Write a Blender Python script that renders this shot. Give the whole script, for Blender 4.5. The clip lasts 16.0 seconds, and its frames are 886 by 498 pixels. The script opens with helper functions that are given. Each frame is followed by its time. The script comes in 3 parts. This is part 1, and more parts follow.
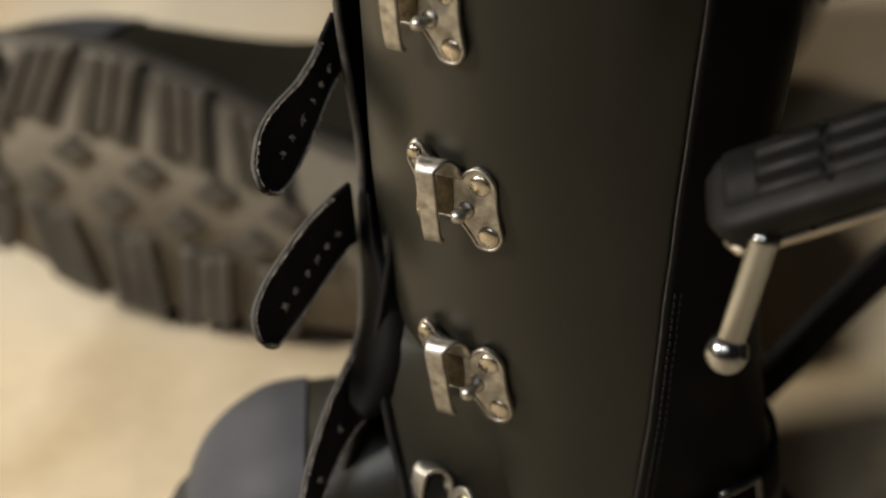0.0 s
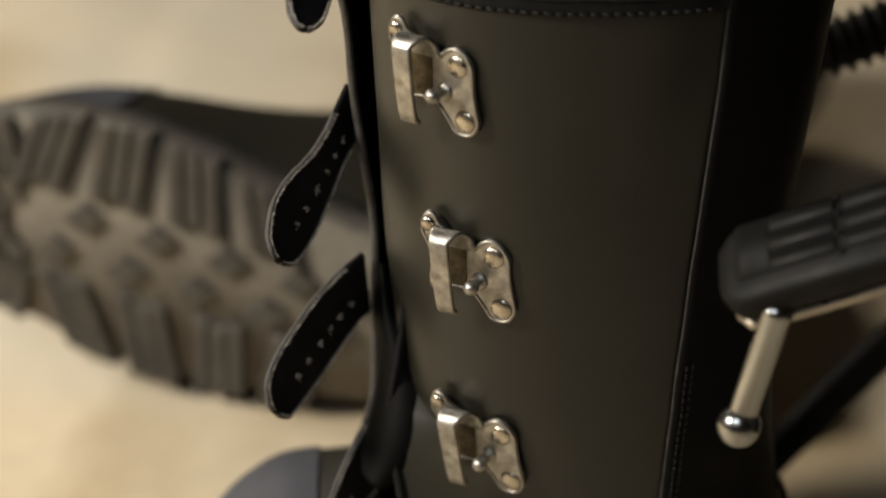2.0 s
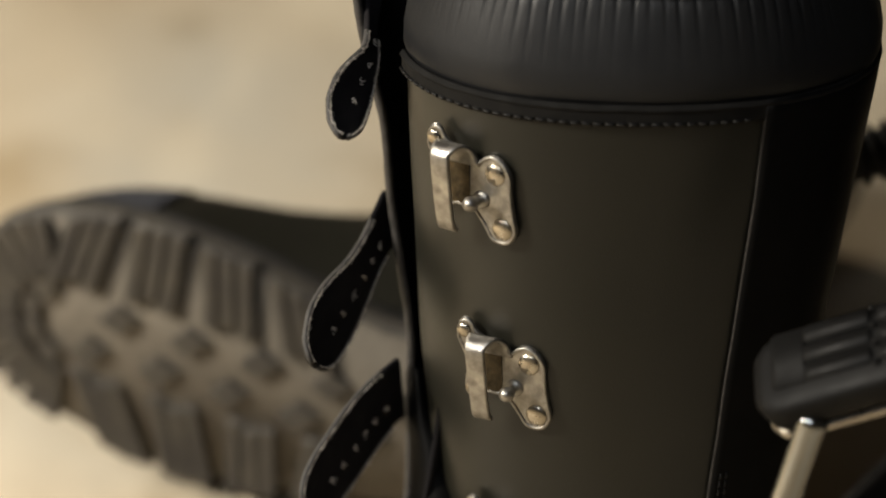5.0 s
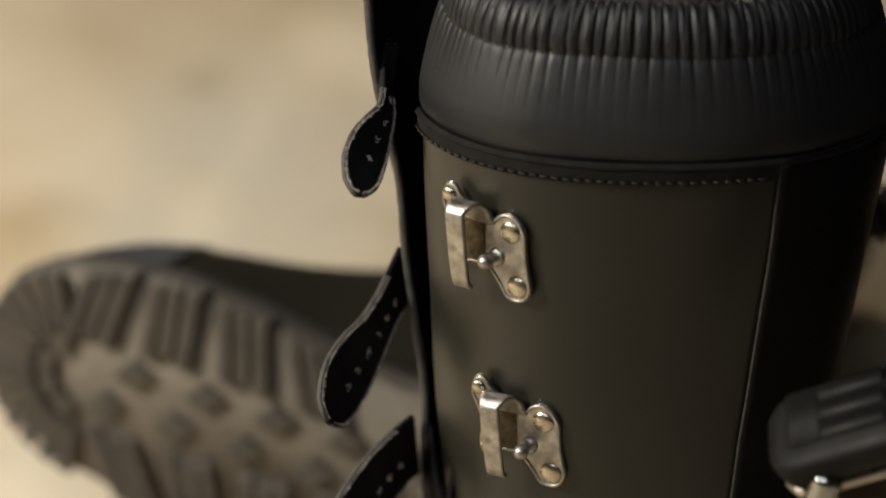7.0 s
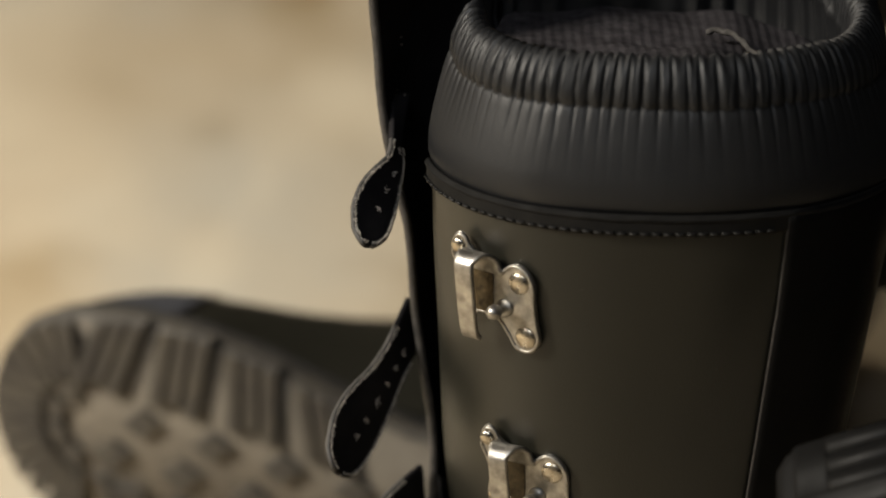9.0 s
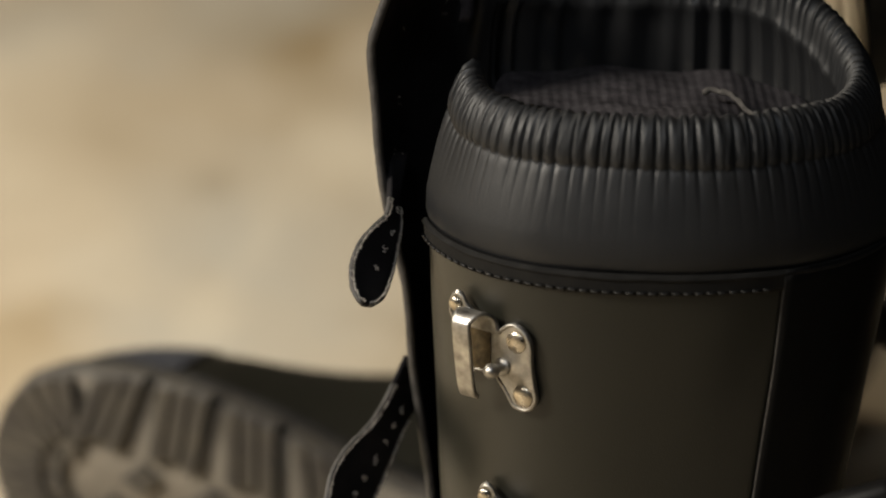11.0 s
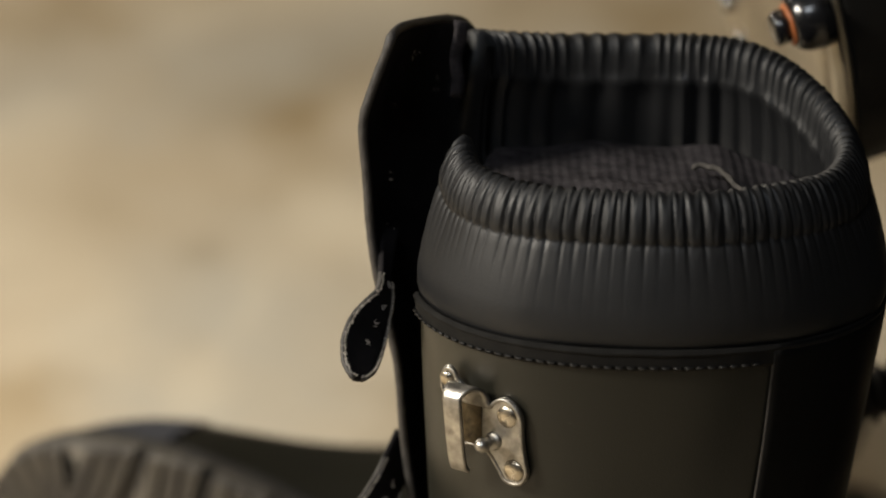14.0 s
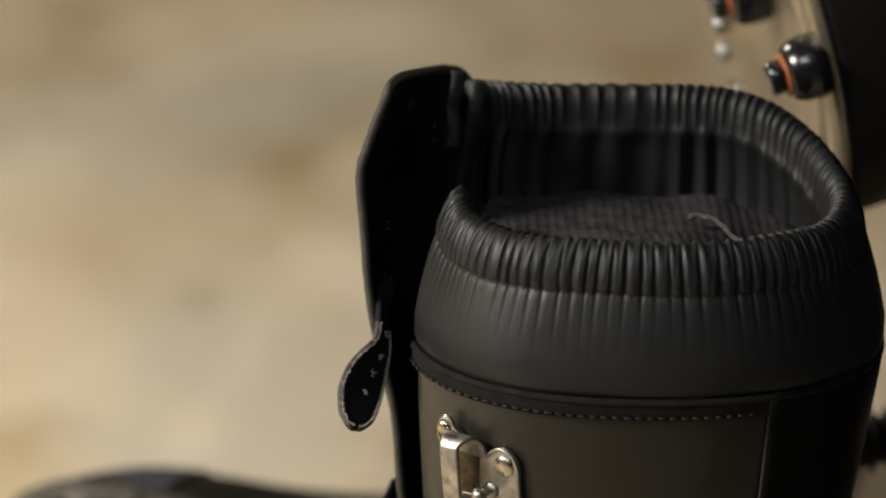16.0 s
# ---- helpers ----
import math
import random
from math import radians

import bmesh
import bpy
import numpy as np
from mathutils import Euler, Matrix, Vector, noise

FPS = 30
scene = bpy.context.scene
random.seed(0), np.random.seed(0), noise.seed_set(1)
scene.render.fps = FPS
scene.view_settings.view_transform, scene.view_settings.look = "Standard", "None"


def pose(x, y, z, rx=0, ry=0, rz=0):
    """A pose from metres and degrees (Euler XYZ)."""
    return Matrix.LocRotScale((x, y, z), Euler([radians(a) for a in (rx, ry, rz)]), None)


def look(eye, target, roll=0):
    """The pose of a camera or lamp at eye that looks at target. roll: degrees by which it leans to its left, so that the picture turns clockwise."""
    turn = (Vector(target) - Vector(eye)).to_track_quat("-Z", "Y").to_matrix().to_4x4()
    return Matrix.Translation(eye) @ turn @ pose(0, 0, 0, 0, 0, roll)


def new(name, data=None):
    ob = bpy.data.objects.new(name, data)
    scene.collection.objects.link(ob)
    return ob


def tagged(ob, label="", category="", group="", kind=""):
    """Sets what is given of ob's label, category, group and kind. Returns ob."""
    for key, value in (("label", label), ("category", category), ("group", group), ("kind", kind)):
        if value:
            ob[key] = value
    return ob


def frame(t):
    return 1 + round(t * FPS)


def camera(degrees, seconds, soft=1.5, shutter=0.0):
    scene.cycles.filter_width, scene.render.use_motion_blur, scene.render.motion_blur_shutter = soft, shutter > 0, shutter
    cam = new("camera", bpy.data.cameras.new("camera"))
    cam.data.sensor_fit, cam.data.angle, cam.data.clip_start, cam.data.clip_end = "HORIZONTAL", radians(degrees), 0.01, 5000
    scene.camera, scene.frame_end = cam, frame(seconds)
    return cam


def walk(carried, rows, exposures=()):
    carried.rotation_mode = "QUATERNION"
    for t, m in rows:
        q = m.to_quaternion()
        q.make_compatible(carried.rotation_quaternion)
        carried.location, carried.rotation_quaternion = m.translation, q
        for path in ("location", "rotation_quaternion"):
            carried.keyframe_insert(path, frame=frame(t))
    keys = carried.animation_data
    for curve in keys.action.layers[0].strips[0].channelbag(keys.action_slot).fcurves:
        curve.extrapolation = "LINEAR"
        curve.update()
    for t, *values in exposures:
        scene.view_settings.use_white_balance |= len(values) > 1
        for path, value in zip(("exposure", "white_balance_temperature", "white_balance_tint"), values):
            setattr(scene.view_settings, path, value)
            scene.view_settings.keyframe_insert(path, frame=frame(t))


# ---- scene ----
cam = camera(17.82, 16.0, soft=2.0)
cam.data.dof.use_dof = True
cam.data.dof.focus_distance = 1.03
cam.data.dof.aperture_fstop = 4.3
ROWS = [
    (0.0, 0.00899, 0.00864, 0.67562, 61.834, 0.532, -1.299),
    (0.5, 0.00817, 0.00843, 0.67616, 62.169, 0.482, -1.287),
    (1.0, 0.00768, 0.00796, 0.67694, 62.506, 0.44, -1.247),
    (1.5, 0.00748, 0.00698, 0.67831, 62.827, 0.389, -1.141),
    (2.0, 0.00685, 0.00606, 0.67965, 63.152, 0.318, -1.017),
    (2.5, 0.00566, 0.00504, 0.68068, 63.503, 0.262, -0.945),
    (3.0, 0.00398, 0.0044, 0.68203, 63.834, 0.182, -0.838),
    (3.5, 0.00279, 0.00357, 0.68316, 64.165, 0.123, -0.716),
    (4.0, 0.00184, 0.00265, 0.68422, 64.493, 0.085, -0.619),
    (6.5, -0.0005, -0.00032, 0.68865, 65.918, 0.027, -0.23),
    (7.0, -0.00021, -0.00023, 0.68911, 66.158, 0.022, -0.15),
    (7.5, -0.00017, 3e-05, 0.68961, 66.383, 0.03, -0.08),
    (8.0, -0.0, 0.0, 0.69, 66.6, 0.0, 0.0),
    (8.5, 6e-05, -0.00089, 0.69071, 66.838, -0.012, 0.048),
    (9.0, -0.00013, -0.00149, 0.69159, 67.084, -0.013, 0.065),
    (11.5, 0.00099, -0.0047, 0.69884, 68.263, -0.036, 0.081),
    (12.0, 0.00098, -0.00531, 0.69991, 68.494, -0.039, 0.05),
    (12.5, 0.00081, -0.00616, 0.70075, 68.704, -0.051, 0.003),
    (13.0, 0.00068, -0.0065, 0.7015, 68.902, -0.059, -0.048),
    (13.5, 0.00028, -0.00693, 0.70259, 69.103, -0.065, -0.103),
    (14.0, -0.0001, -0.00766, 0.70376, 69.295, -0.103, -0.142),
    (14.5, -0.00042, -0.00824, 0.70501, 69.492, -0.136, -0.166),
    (15.0, -0.00054, -0.00885, 0.70634, 69.702, -0.161, -0.187),
    (15.5, -0.00078, -0.00899, 0.70714, 69.918, -0.185, -0.201),
    (16.0, -0.00114, -0.00946, 0.70733, 70.156, -0.194, -0.23),
]
walk(cam, [(t, pose(x, y, z, rx, ry, rz)) for t, x, y, z, rx, ry, rz in ROWS])

# ---- light ----
world = bpy.data.worlds.new("room_air")
scene.world = world
world.use_nodes = True
bg = world.node_tree.nodes["Background"]
bg.inputs["Color"].default_value = (0.95, 0.97, 1.0, 1)
bg.inputs["Strength"].default_value = 0.04


def area_lamp(name, eye, target, size_x, size_y, power, colour, spread=180):
    data = bpy.data.lights.new(name, "AREA")
    data.shape, data.size, data.size_y = "RECTANGLE", size_x, size_y
    data.energy, data.color, data.spread = power, colour, radians(spread)
    lamp = new(name, data)
    lamp.matrix_world = look(eye, target)
    return lamp


area_lamp("work_lamp", (-1.42, 0.52, 1.22), (-0.72, 1.12, 0.0), 0.35, 0.35, 26.0, (1.0, 0.925, 0.805), 105)
# unseen fill light, added to brighten the far floor
area_lamp("far_floor_fill", (-1.9, 3.4, 1.9), (-0.3, 2.6, 0.0), 0.7, 0.5, 38.0, (1.0, 0.89, 0.73))
area_lamp("daylight_panel", (-0.62, -0.6, 1.95), (0.0, 1.0, 0.3), 0.6, 0.5, 12.0, (0.87, 0.93, 1.0))
scene.view_settings.exposure = 0.0


# ---- materials ----
def material(name, colour, rough=0.5, metal=0.0, grain=0.0, grain_scale=400.0, mottle=0.25, mottle_scale=25.0, bump=0.1,
             bump_scale=900.0, bump_kind="noise", second=None, coat=0.0, spec=0.5, rough_var=0.1, bump_dist=0.0006):
    """Principled surface with stains at one scale, grain at another and fine relief."""
    m = bpy.data.materials.new(name)
    m.use_nodes = True
    n, l = m.node_tree.nodes, m.node_tree.links
    b = n["Principled BSDF"]
    b.inputs["Metallic"].default_value = metal
    b.inputs["Coat Weight"].default_value = coat
    b.inputs["Coat Roughness"].default_value = 0.25
    b.inputs["Specular IOR Level"].default_value = spec
    co = n.new("ShaderNodeTexCoord")
    big = n.new("ShaderNodeTexNoise")
    big.inputs["Scale"].default_value, big.inputs["Detail"].default_value = mottle_scale, 6
    small = n.new("ShaderNodeTexNoise")
    small.inputs["Scale"].default_value, small.inputs["Detail"].default_value = grain_scale, 3
    for t in (big, small):
        l.new(co.outputs["Object"], t.inputs["Vector"])
    ramp = n.new("ShaderNodeMapRange")
    ramp.inputs["From Min"].default_value, ramp.inputs["From Max"].default_value = 0.3, 0.7
    l.new(big.outputs["Fac"], ramp.inputs["Value"])
    mix = n.new("ShaderNodeMix")
    mix.data_type = "RGBA"
    c2 = second or tuple(c * (1 - mottle) for c in colour)
    mix.inputs["A"].default_value, mix.inputs["B"].default_value = (*colour, 1), (*c2, 1)
    l.new(ramp.outputs["Result"], mix.inputs["Factor"])
    fine = n.new("ShaderNodeMix")
    fine.data_type, fine.blend_type = "RGBA", "MULTIPLY"
    fine.inputs["Factor"].default_value = grain
    l.new(mix.outputs["Result"], fine.inputs["A"])
    l.new(small.outputs["Fac"], fine.inputs["B"])
    l.new(fine.outputs["Result"], b.inputs["Base Color"])
    rr = n.new("ShaderNodeMapRange")
    rr.inputs["From Min"].default_value, rr.inputs["From Max"].default_value = 0.3, 0.7
    rr.inputs["To Min"].default_value, rr.inputs["To Max"].default_value = max(rough - rough_var, 0.03), min(rough + rough_var, 1)
    l.new(big.outputs["Fac"], rr.inputs["Value"])
    l.new(rr.outputs["Result"], b.inputs["Roughness"])
    if bump:
        if bump_kind == "cells":
            tex = n.new("ShaderNodeTexVoronoi")
            tex.inputs["Scale"].default_value = bump_scale
            out = tex.outputs["Distance"]
        elif bump_kind == "knit":
            tex = n.new("ShaderNodeTexWave")
            tex.inputs["Scale"].default_value, tex.inputs["Distortion"].default_value = bump_scale, 1.2
            tex.inputs["Detail"].default_value, tex.inputs["Detail Scale"].default_value = 2, 3
            out = tex.outputs["Fac"]
        else:
            tex = n.new("ShaderNodeTexNoise")
            tex.inputs["Scale"].default_value, tex.inputs["Detail"].default_value = bump_scale, 4
            out = tex.outputs["Fac"]
        l.new(co.outputs["Object"], tex.inputs["Vector"])
        bp = n.new("ShaderNodeBump")
        bp.inputs["Strength"].default_value, bp.inputs["Distance"].default_value = bump, bump_dist
        l.new(out, bp.inputs["Height"])
        l.new(bp.outputs["Normal"], b.inputs["Normal"])
    return m


LEATHER = material("smooth_black_leather", (0.0112, 0.0107, 0.0072), 0.40, spec=0.48, mottle=0.2, mottle_scale=18, bump=0.14, bump_scale=1500, bump_kind="cells", rough_var=0.05, bump_dist=0.0003)
SOFT = material("soft_black_leather", (0.0106, 0.0109, 0.0118), 0.52, spec=0.36, mottle=0.25, mottle_scale=40, bump=0.12, bump_scale=1300, bump_kind="cells", bump_dist=0.0003)
# black toe leather raised to blue-grey: cool light from above is in the colour
VAMP = material("daylit_toe_leather", (0.052, 0.054, 0.064), 0.62, spec=0.22, mottle=0.3, mottle_scale=20, bump=0.15, bump_scale=1000)
FLESH = material("raw_flesh_leather", (0.010, 0.009, 0.010), 0.85, mottle=0.4, mottle_scale=60, bump=0.6, bump_scale=1200, spec=0.15)
EDGE = material("cut_leather_edge", (0.030, 0.028, 0.026), 0.6, grain=0.6, grain_scale=900, second=(0.075, 0.068, 0.062), mottle_scale=260, bump=0.6, bump_scale=900)
FRAY = material("frayed_fibre", (0.50, 0.46, 0.41), 0.9, mottle=0.5, mottle_scale=300, bump=0.5)
STAY = material("black_stay_leather", (0.0040, 0.0039, 0.0038), 0.6, spec=0.07, mottle=0.3, mottle_scale=30, bump=0.2, bump_scale=1200, bump_kind="cells", bump_dist=0.0003)
STAY_EDGE = material("stay_cut_edge", (0.045, 0.041, 0.036), 0.75, spec=0.2, mottle=0.5, mottle_scale=200, bump=0.4, bump_scale=900)
WELT_LEATHER = material("matt_welt_leather", (0.0075, 0.007, 0.0063), 0.78, mottle=0.3, mottle_scale=120, bump=0.3, bump_scale=900, spec=0.18)
LINING_EDGE = material("lining_raw_edge", (0.062, 0.056, 0.050), 0.9, mottle=0.5, mottle_scale=300, bump=0.5)
THREAD = material("waxed_black_thread", (0.010, 0.0095, 0.009), 0.5, spec=0.25, mottle=0.3, mottle_scale=400, bump=0.2)
NICKEL = material("worn_nickel", (0.58, 0.555, 0.51), 0.45, 1.0, grain=0.4, grain_scale=500, second=(0.30, 0.275, 0.235), mottle_scale=170, bump=0.35, bump_scale=700, rough_var=0.14, bump_dist=0.0004)
DARK_NICKEL = material("dark_nickel", (0.20, 0.16, 0.10), 0.5, 1.0, grain=0.5, grain_scale=600, second=(0.07, 0.055, 0.035), mottle_scale=260, bump=0.5, bump_scale=800)
RIVET = material("polished_rivet", (0.50, 0.47, 0.41), 0.27, 1.0, second=(0.42, 0.36, 0.27), mottle_scale=200, bump=0.1, bump_scale=500, rough_var=0.08)
CHROME = material("chrome_steel", (0.32, 0.33, 0.325), 0.20, 1.0, second=(0.38, 0.37, 0.35), mottle_scale=60, bump=0.05, bump_scale=300, rough_var=0.06)
SATIN = material("satin_steel", (0.50, 0.46, 0.40), 0.34, 1.0, second=(0.38, 0.34, 0.28), mottle_scale=90, bump=0.1, bump_scale=400)
RUBBER = material("matt_black_rubber", (0.0085, 0.0082, 0.0078), 0.55, spec=0.16, mottle=0.35, mottle_scale=60, bump=0.25, bump_scale=900)
SOLE = material("dusty_sole_rubber", (0.155, 0.133, 0.102), 0.8, grain=0.3, grain_scale=300, second=(0.105, 0.090, 0.070), mottle_scale=40, bump=0.4, bump_scale=500)
LUG = material("dark_lug_rubber", (0.062, 0.054, 0.042), 0.7, grain=0.3, grain_scale=300, second=(0.036, 0.031, 0.026), mottle_scale=50, bump=0.4, bump_scale=500)
WELT = material("dark_welt_rubber", (0.026, 0.025, 0.024), 0.6, mottle=0.3, mottle_scale=50, bump=0.3)
KNIT = material("grey_black_knit", (0.080, 0.073, 0.078), 0.95, grain=0.8, grain_scale=900, second=(0.030, 0.027, 0.030), mottle_scale=160, bump=0.18, bump_scale=85, bump_kind="knit", spec=0.1, bump_dist=0.0015)
CONCRETE = material("tan_concrete", (0.60, 0.505, 0.365), 0.62, grain=0.25, grain_scale=60, second=(0.49, 0.395, 0.26), mottle_scale=2.6, bump=0.3, bump_scale=140, bump_dist=0.002, rough_var=0.12)


def stain(m, colour, scale, low, high, seed, stretch=0.62):
    """Adds one more layer of stains to a material's colour."""
    n, l = m.node_tree.nodes, m.node_tree.links
    b = n["Principled BSDF"]
    link = b.inputs["Base Color"].links[0]
    src = link.from_socket
    tex = n.new("ShaderNodeTexNoise")
    tex.noise_dimensions = "4D"
    tex.inputs["W"].default_value, tex.inputs["Scale"].default_value, tex.inputs["Detail"].default_value = seed, scale, 8
    tex.inputs["Distortion"].default_value = 0.6
    co = n.new("ShaderNodeTexCoord")
    place = n.new("ShaderNodeMapping")
    place.inputs["Scale"].default_value = (1.0, stretch, 1.0)
    l.new(co.outputs["Object"], place.inputs["Vector"])
    l.new(place.outputs["Vector"], tex.inputs["Vector"])
    ramp = n.new("ShaderNodeMapRange")
    ramp.inputs["From Min"].default_value, ramp.inputs["From Max"].default_value = low, high
    l.new(tex.outputs["Fac"], ramp.inputs["Value"])
    mix = n.new("ShaderNodeMix")
    mix.data_type = "RGBA"
    mix.inputs["B"].default_value = (*colour, 1)
    l.new(ramp.outputs["Result"], mix.inputs["Factor"])
    l.new(src, mix.inputs["A"])
    l.new(mix.outputs["Result"], b.inputs["Base Color"])


stain(CONCRETE, (0.30, 0.215, 0.105), 5.0, 0.50, 0.68, 2.0)
stain(CONCRETE, (0.45, 0.415, 0.34), 3.2, 0.52, 0.72, 8.0)
stain(CONCRETE, (0.27, 0.21, 0.13), 8.0, 0.57, 0.78, 5.0)
stain(CONCRETE, (0.64, 0.56, 0.42), 4.0, 0.54, 0.72, 11.0)
stain(LEATHER, (0.040, 0.037, 0.030), 420.0, 0.70, 0.78, 4.0, 1.0)
# kept dark so the unseen walls throw little light back
PLASTER = material("low_bounce_plaster", (0.13, 0.12, 0.11), 0.9, mottle=0.2, mottle_scale=2, bump=0.2, bump_scale=60, bump_dist=0.003)
ALLOY = material("cast_alloy", (0.36, 0.325, 0.26), 0.36, 0.85, grain=0.2, grain_scale=300, second=(0.42, 0.36, 0.27), mottle_scale=30, bump=0.15, bump_scale=400)
GLOSS = material("gloss_black_paint", (0.008, 0.008, 0.009), 0.22, mottle=0.3, mottle_scale=20, bump=0.02, coat=0.5)
ORANGE = material("orange_washer", (0.42, 0.13, 0.04), 0.45, mottle=0.3, mottle_scale=100, bump=0.1)


# ---- mesh helpers ----
def part(name, bm, mat, parent=None, label="", smooth=True):
    """Links a bmesh as one mesh object under a thing or a part."""
    bmesh.ops.recalc_face_normals(bm, faces=bm.faces)
    me = bpy.data.meshes.new(name)
    bm.to_mesh(me)
    bm.free()
    me.materials.append(mat)
    me.polygons.foreach_set("use_smooth", [smooth] * len(me.polygons))
    ob = new(name, me)
    ob.parent = parent
    if label:
        ob["label"] = label
    return ob


def empty(name, place=(0, 0, 0)):
    ob = new(name)
    ob.location = place
    ob.empty_display_size = 0.02
    return ob


def lerp_table(table, x):
    """Smooth value at x of a table of (x, value) in rising order."""
    if x <= table[0][0]:
        return table[0][1]
    for (x0, v0), (x1, v1) in zip(table, table[1:]):
        if x <= x1:
            k = (x - x0) / (x1 - x0)
            return v0 + (v1 - v0) * k
    return table[-1][1]


def smooth_table(table, x, w):
    return sum(lerp_table(table, x + d * w) for d in (-1, -0.5, 0, 0.5, 1)) / 5


def sheet(bm, rows, closed=False):
    """Faces over rows of points; closed joins each row's last point to its first. Returns the rows of vertices."""
    vs = [[bm.verts.new(p) for p in row] for row in rows]
    for r0, r1 in zip(vs, vs[1:]):
        n = len(r0)
        for i in range(n if closed else n - 1):
            j = (i + 1) % n
            bm.faces.new((r0[i], r0[j], r1[j], r1[i]))
    return vs


def slab(bm, front, back):
    """A sheet with thickness: two sheets of the same rows, joined round the rim."""
    a, b = sheet(bm, front), sheet(bm, back)
    rim_a = a[0] + [r[-1] for r in a[1:]] + a[-1][-2::-1] + [r[0] for r in a[-2:0:-1]]
    rim_b = b[0] + [r[-1] for r in b[1:]] + b[-1][-2::-1] + [r[0] for r in b[-2:0:-1]]
    n = len(rim_a)
    for i in range(n):
        j = (i + 1) % n
        bm.faces.new((rim_a[i], rim_a[j], rim_b[j], rim_b[i]))


def tube(bm, path, radius, sides=12, caps=True):
    """A tube along a path of points; radius is a number or one for each point."""
    pts = [Vector(p) for p in path]
    rad = radius if isinstance(radius, (list, tuple)) else [radius] * len(pts)
    rows, side = [], None
    for i, p in enumerate(pts):
        d = (pts[min(i + 1, len(pts) - 1)] - pts[max(i - 1, 0)]).normalized()
        side = (side or d.orthogonal())
        side = (side - d * side.dot(d)).normalized()
        up = d.cross(side)
        rows.append([p + (side * math.cos(2 * math.pi * k / sides) + up * math.sin(2 * math.pi * k / sides)) * rad[i] for k in range(sides)])
    vs = sheet(bm, rows, True)
    if caps:
        bm.faces.new(vs[0][::-1])
        bm.faces.new(vs[-1])


def lathe(bm, profile, m, sides=20):
    """A turned shape: (radius, height) pairs spun round the z axis of the pose m."""
    rows = [[m @ Vector((r * math.cos(2 * math.pi * k / sides), r * math.sin(2 * math.pi * k / sides), h)) for k in range(sides)] for r, h in profile]
    vs = sheet(bm, rows, True)
    bm.faces.new(vs[0][::-1])
    bm.faces.new(vs[-1])


def frame_of(origin, x_dir, normal):
    """A pose at origin whose x axis runs along x_dir and whose z axis is the normal."""
    z = Vector(normal).normalized()
    x = Vector(x_dir)
    x = (x - z * x.dot(z)).normalized()
    y = z.cross(x)
    return Matrix.Translation(origin) @ Matrix((x, y, z)).transposed().to_4x4()


def curve_points(pts, steps):
    """A smooth run through the points (Catmull-Rom)."""
    p = [Vector(q) for q in pts]
    p = [2 * p[0] - p[1]] + p + [2 * p[-1] - p[-2]]
    out = []
    for i in range(1, len(p) - 2):
        for k in range(steps):
            t = k / steps
            out.append(0.5 * (2 * p[i] + (p[i + 1] - p[i - 1]) * t + (2 * p[i - 1] - 5 * p[i] + 4 * p[i + 1] - p[i + 2]) * t * t
                              + (3 * p[i] - p[i - 1] - 3 * p[i + 1] + p[i + 2]) * t ** 3))
    return out + [p[-2]]


# ---- the room ----
def box(bm, lo, hi):
    v = [bm.verts.new((x, y, z)) for z in (lo[2], hi[2]) for y in (lo[1], hi[1]) for x in (lo[0], hi[0])]
    for f in ((0, 2, 3, 1), (4, 5, 7, 6), (0, 1, 5, 4), (2, 6, 7, 3), (0, 4, 6, 2), (1, 3, 7, 5)):
        bm.faces.new([v[i] for i in f])


bm = bmesh.new()
box(bm, (-3.2, -2.2, -0.12), (3.2, 5.2, 0.0))
tagged(part("floor", bm, CONCRETE, smooth=False), "tan stained concrete floor, worn smooth", "floor", kind="structure")
# walls and ceiling are added out of view; their dark colour deepens the contrast
for name, lo, hi in (("wall_north", (-3.2, 5.2, -0.12), (3.2, 5.35, 2.8)), ("wall_south", (-3.2, -2.35, -0.12), (3.2, -2.2, 2.8)),
                     ("wall_west", (-3.35, -2.35, -0.12), (-3.2, 5.35, 2.8)), ("wall_east", (3.2, -2.35, -0.12), (3.35, 5.35, 2.8))):
    bm = bmesh.new()
    box(bm, lo, hi)
    tagged(part(name, bm, PLASTER, smooth=False), "added wall out of view, dark to limit bounced light", "wall", kind="structure")
bm = bmesh.new()
box(bm, (-3.35, -2.35, 2.8), (3.35, 5.35, 2.95))
tagged(part("ceiling", bm, PLASTER, smooth=False), "added ceiling out of view, dark to limit bounced light", "ceiling", kind="structure")

# ---- boots ----
# the tall boot in its own plan: toe towards -x, outer side towards -y, sole at z = 0
LEFT_X = [(0.03, 0.022), (0.07, 0.016), (0.10, 0.011), (0.15, 0.003), (0.20, -0.0025), (0.25, -0.0055), (0.30, -0.0070), (0.40, -0.0075)]
RIGHT_X = [(0.03, 0.160), (0.07, 0.155), (0.10, 0.151), (0.15, 0.148), (0.20, 0.152), (0.25, 0.1590), (0.30, 0.1660), (0.32, 0.1690), (0.40, 0.169)]
HALF_Y = [(0.03, 0.046), (0.08, 0.058), (0.13, 0.065), (0.20, 0.068), (0.30, 0.070), (0.40, 0.070)]
MID_Y = 0.985
SEAM_Z, RIM_Z = 0.316, 0.371


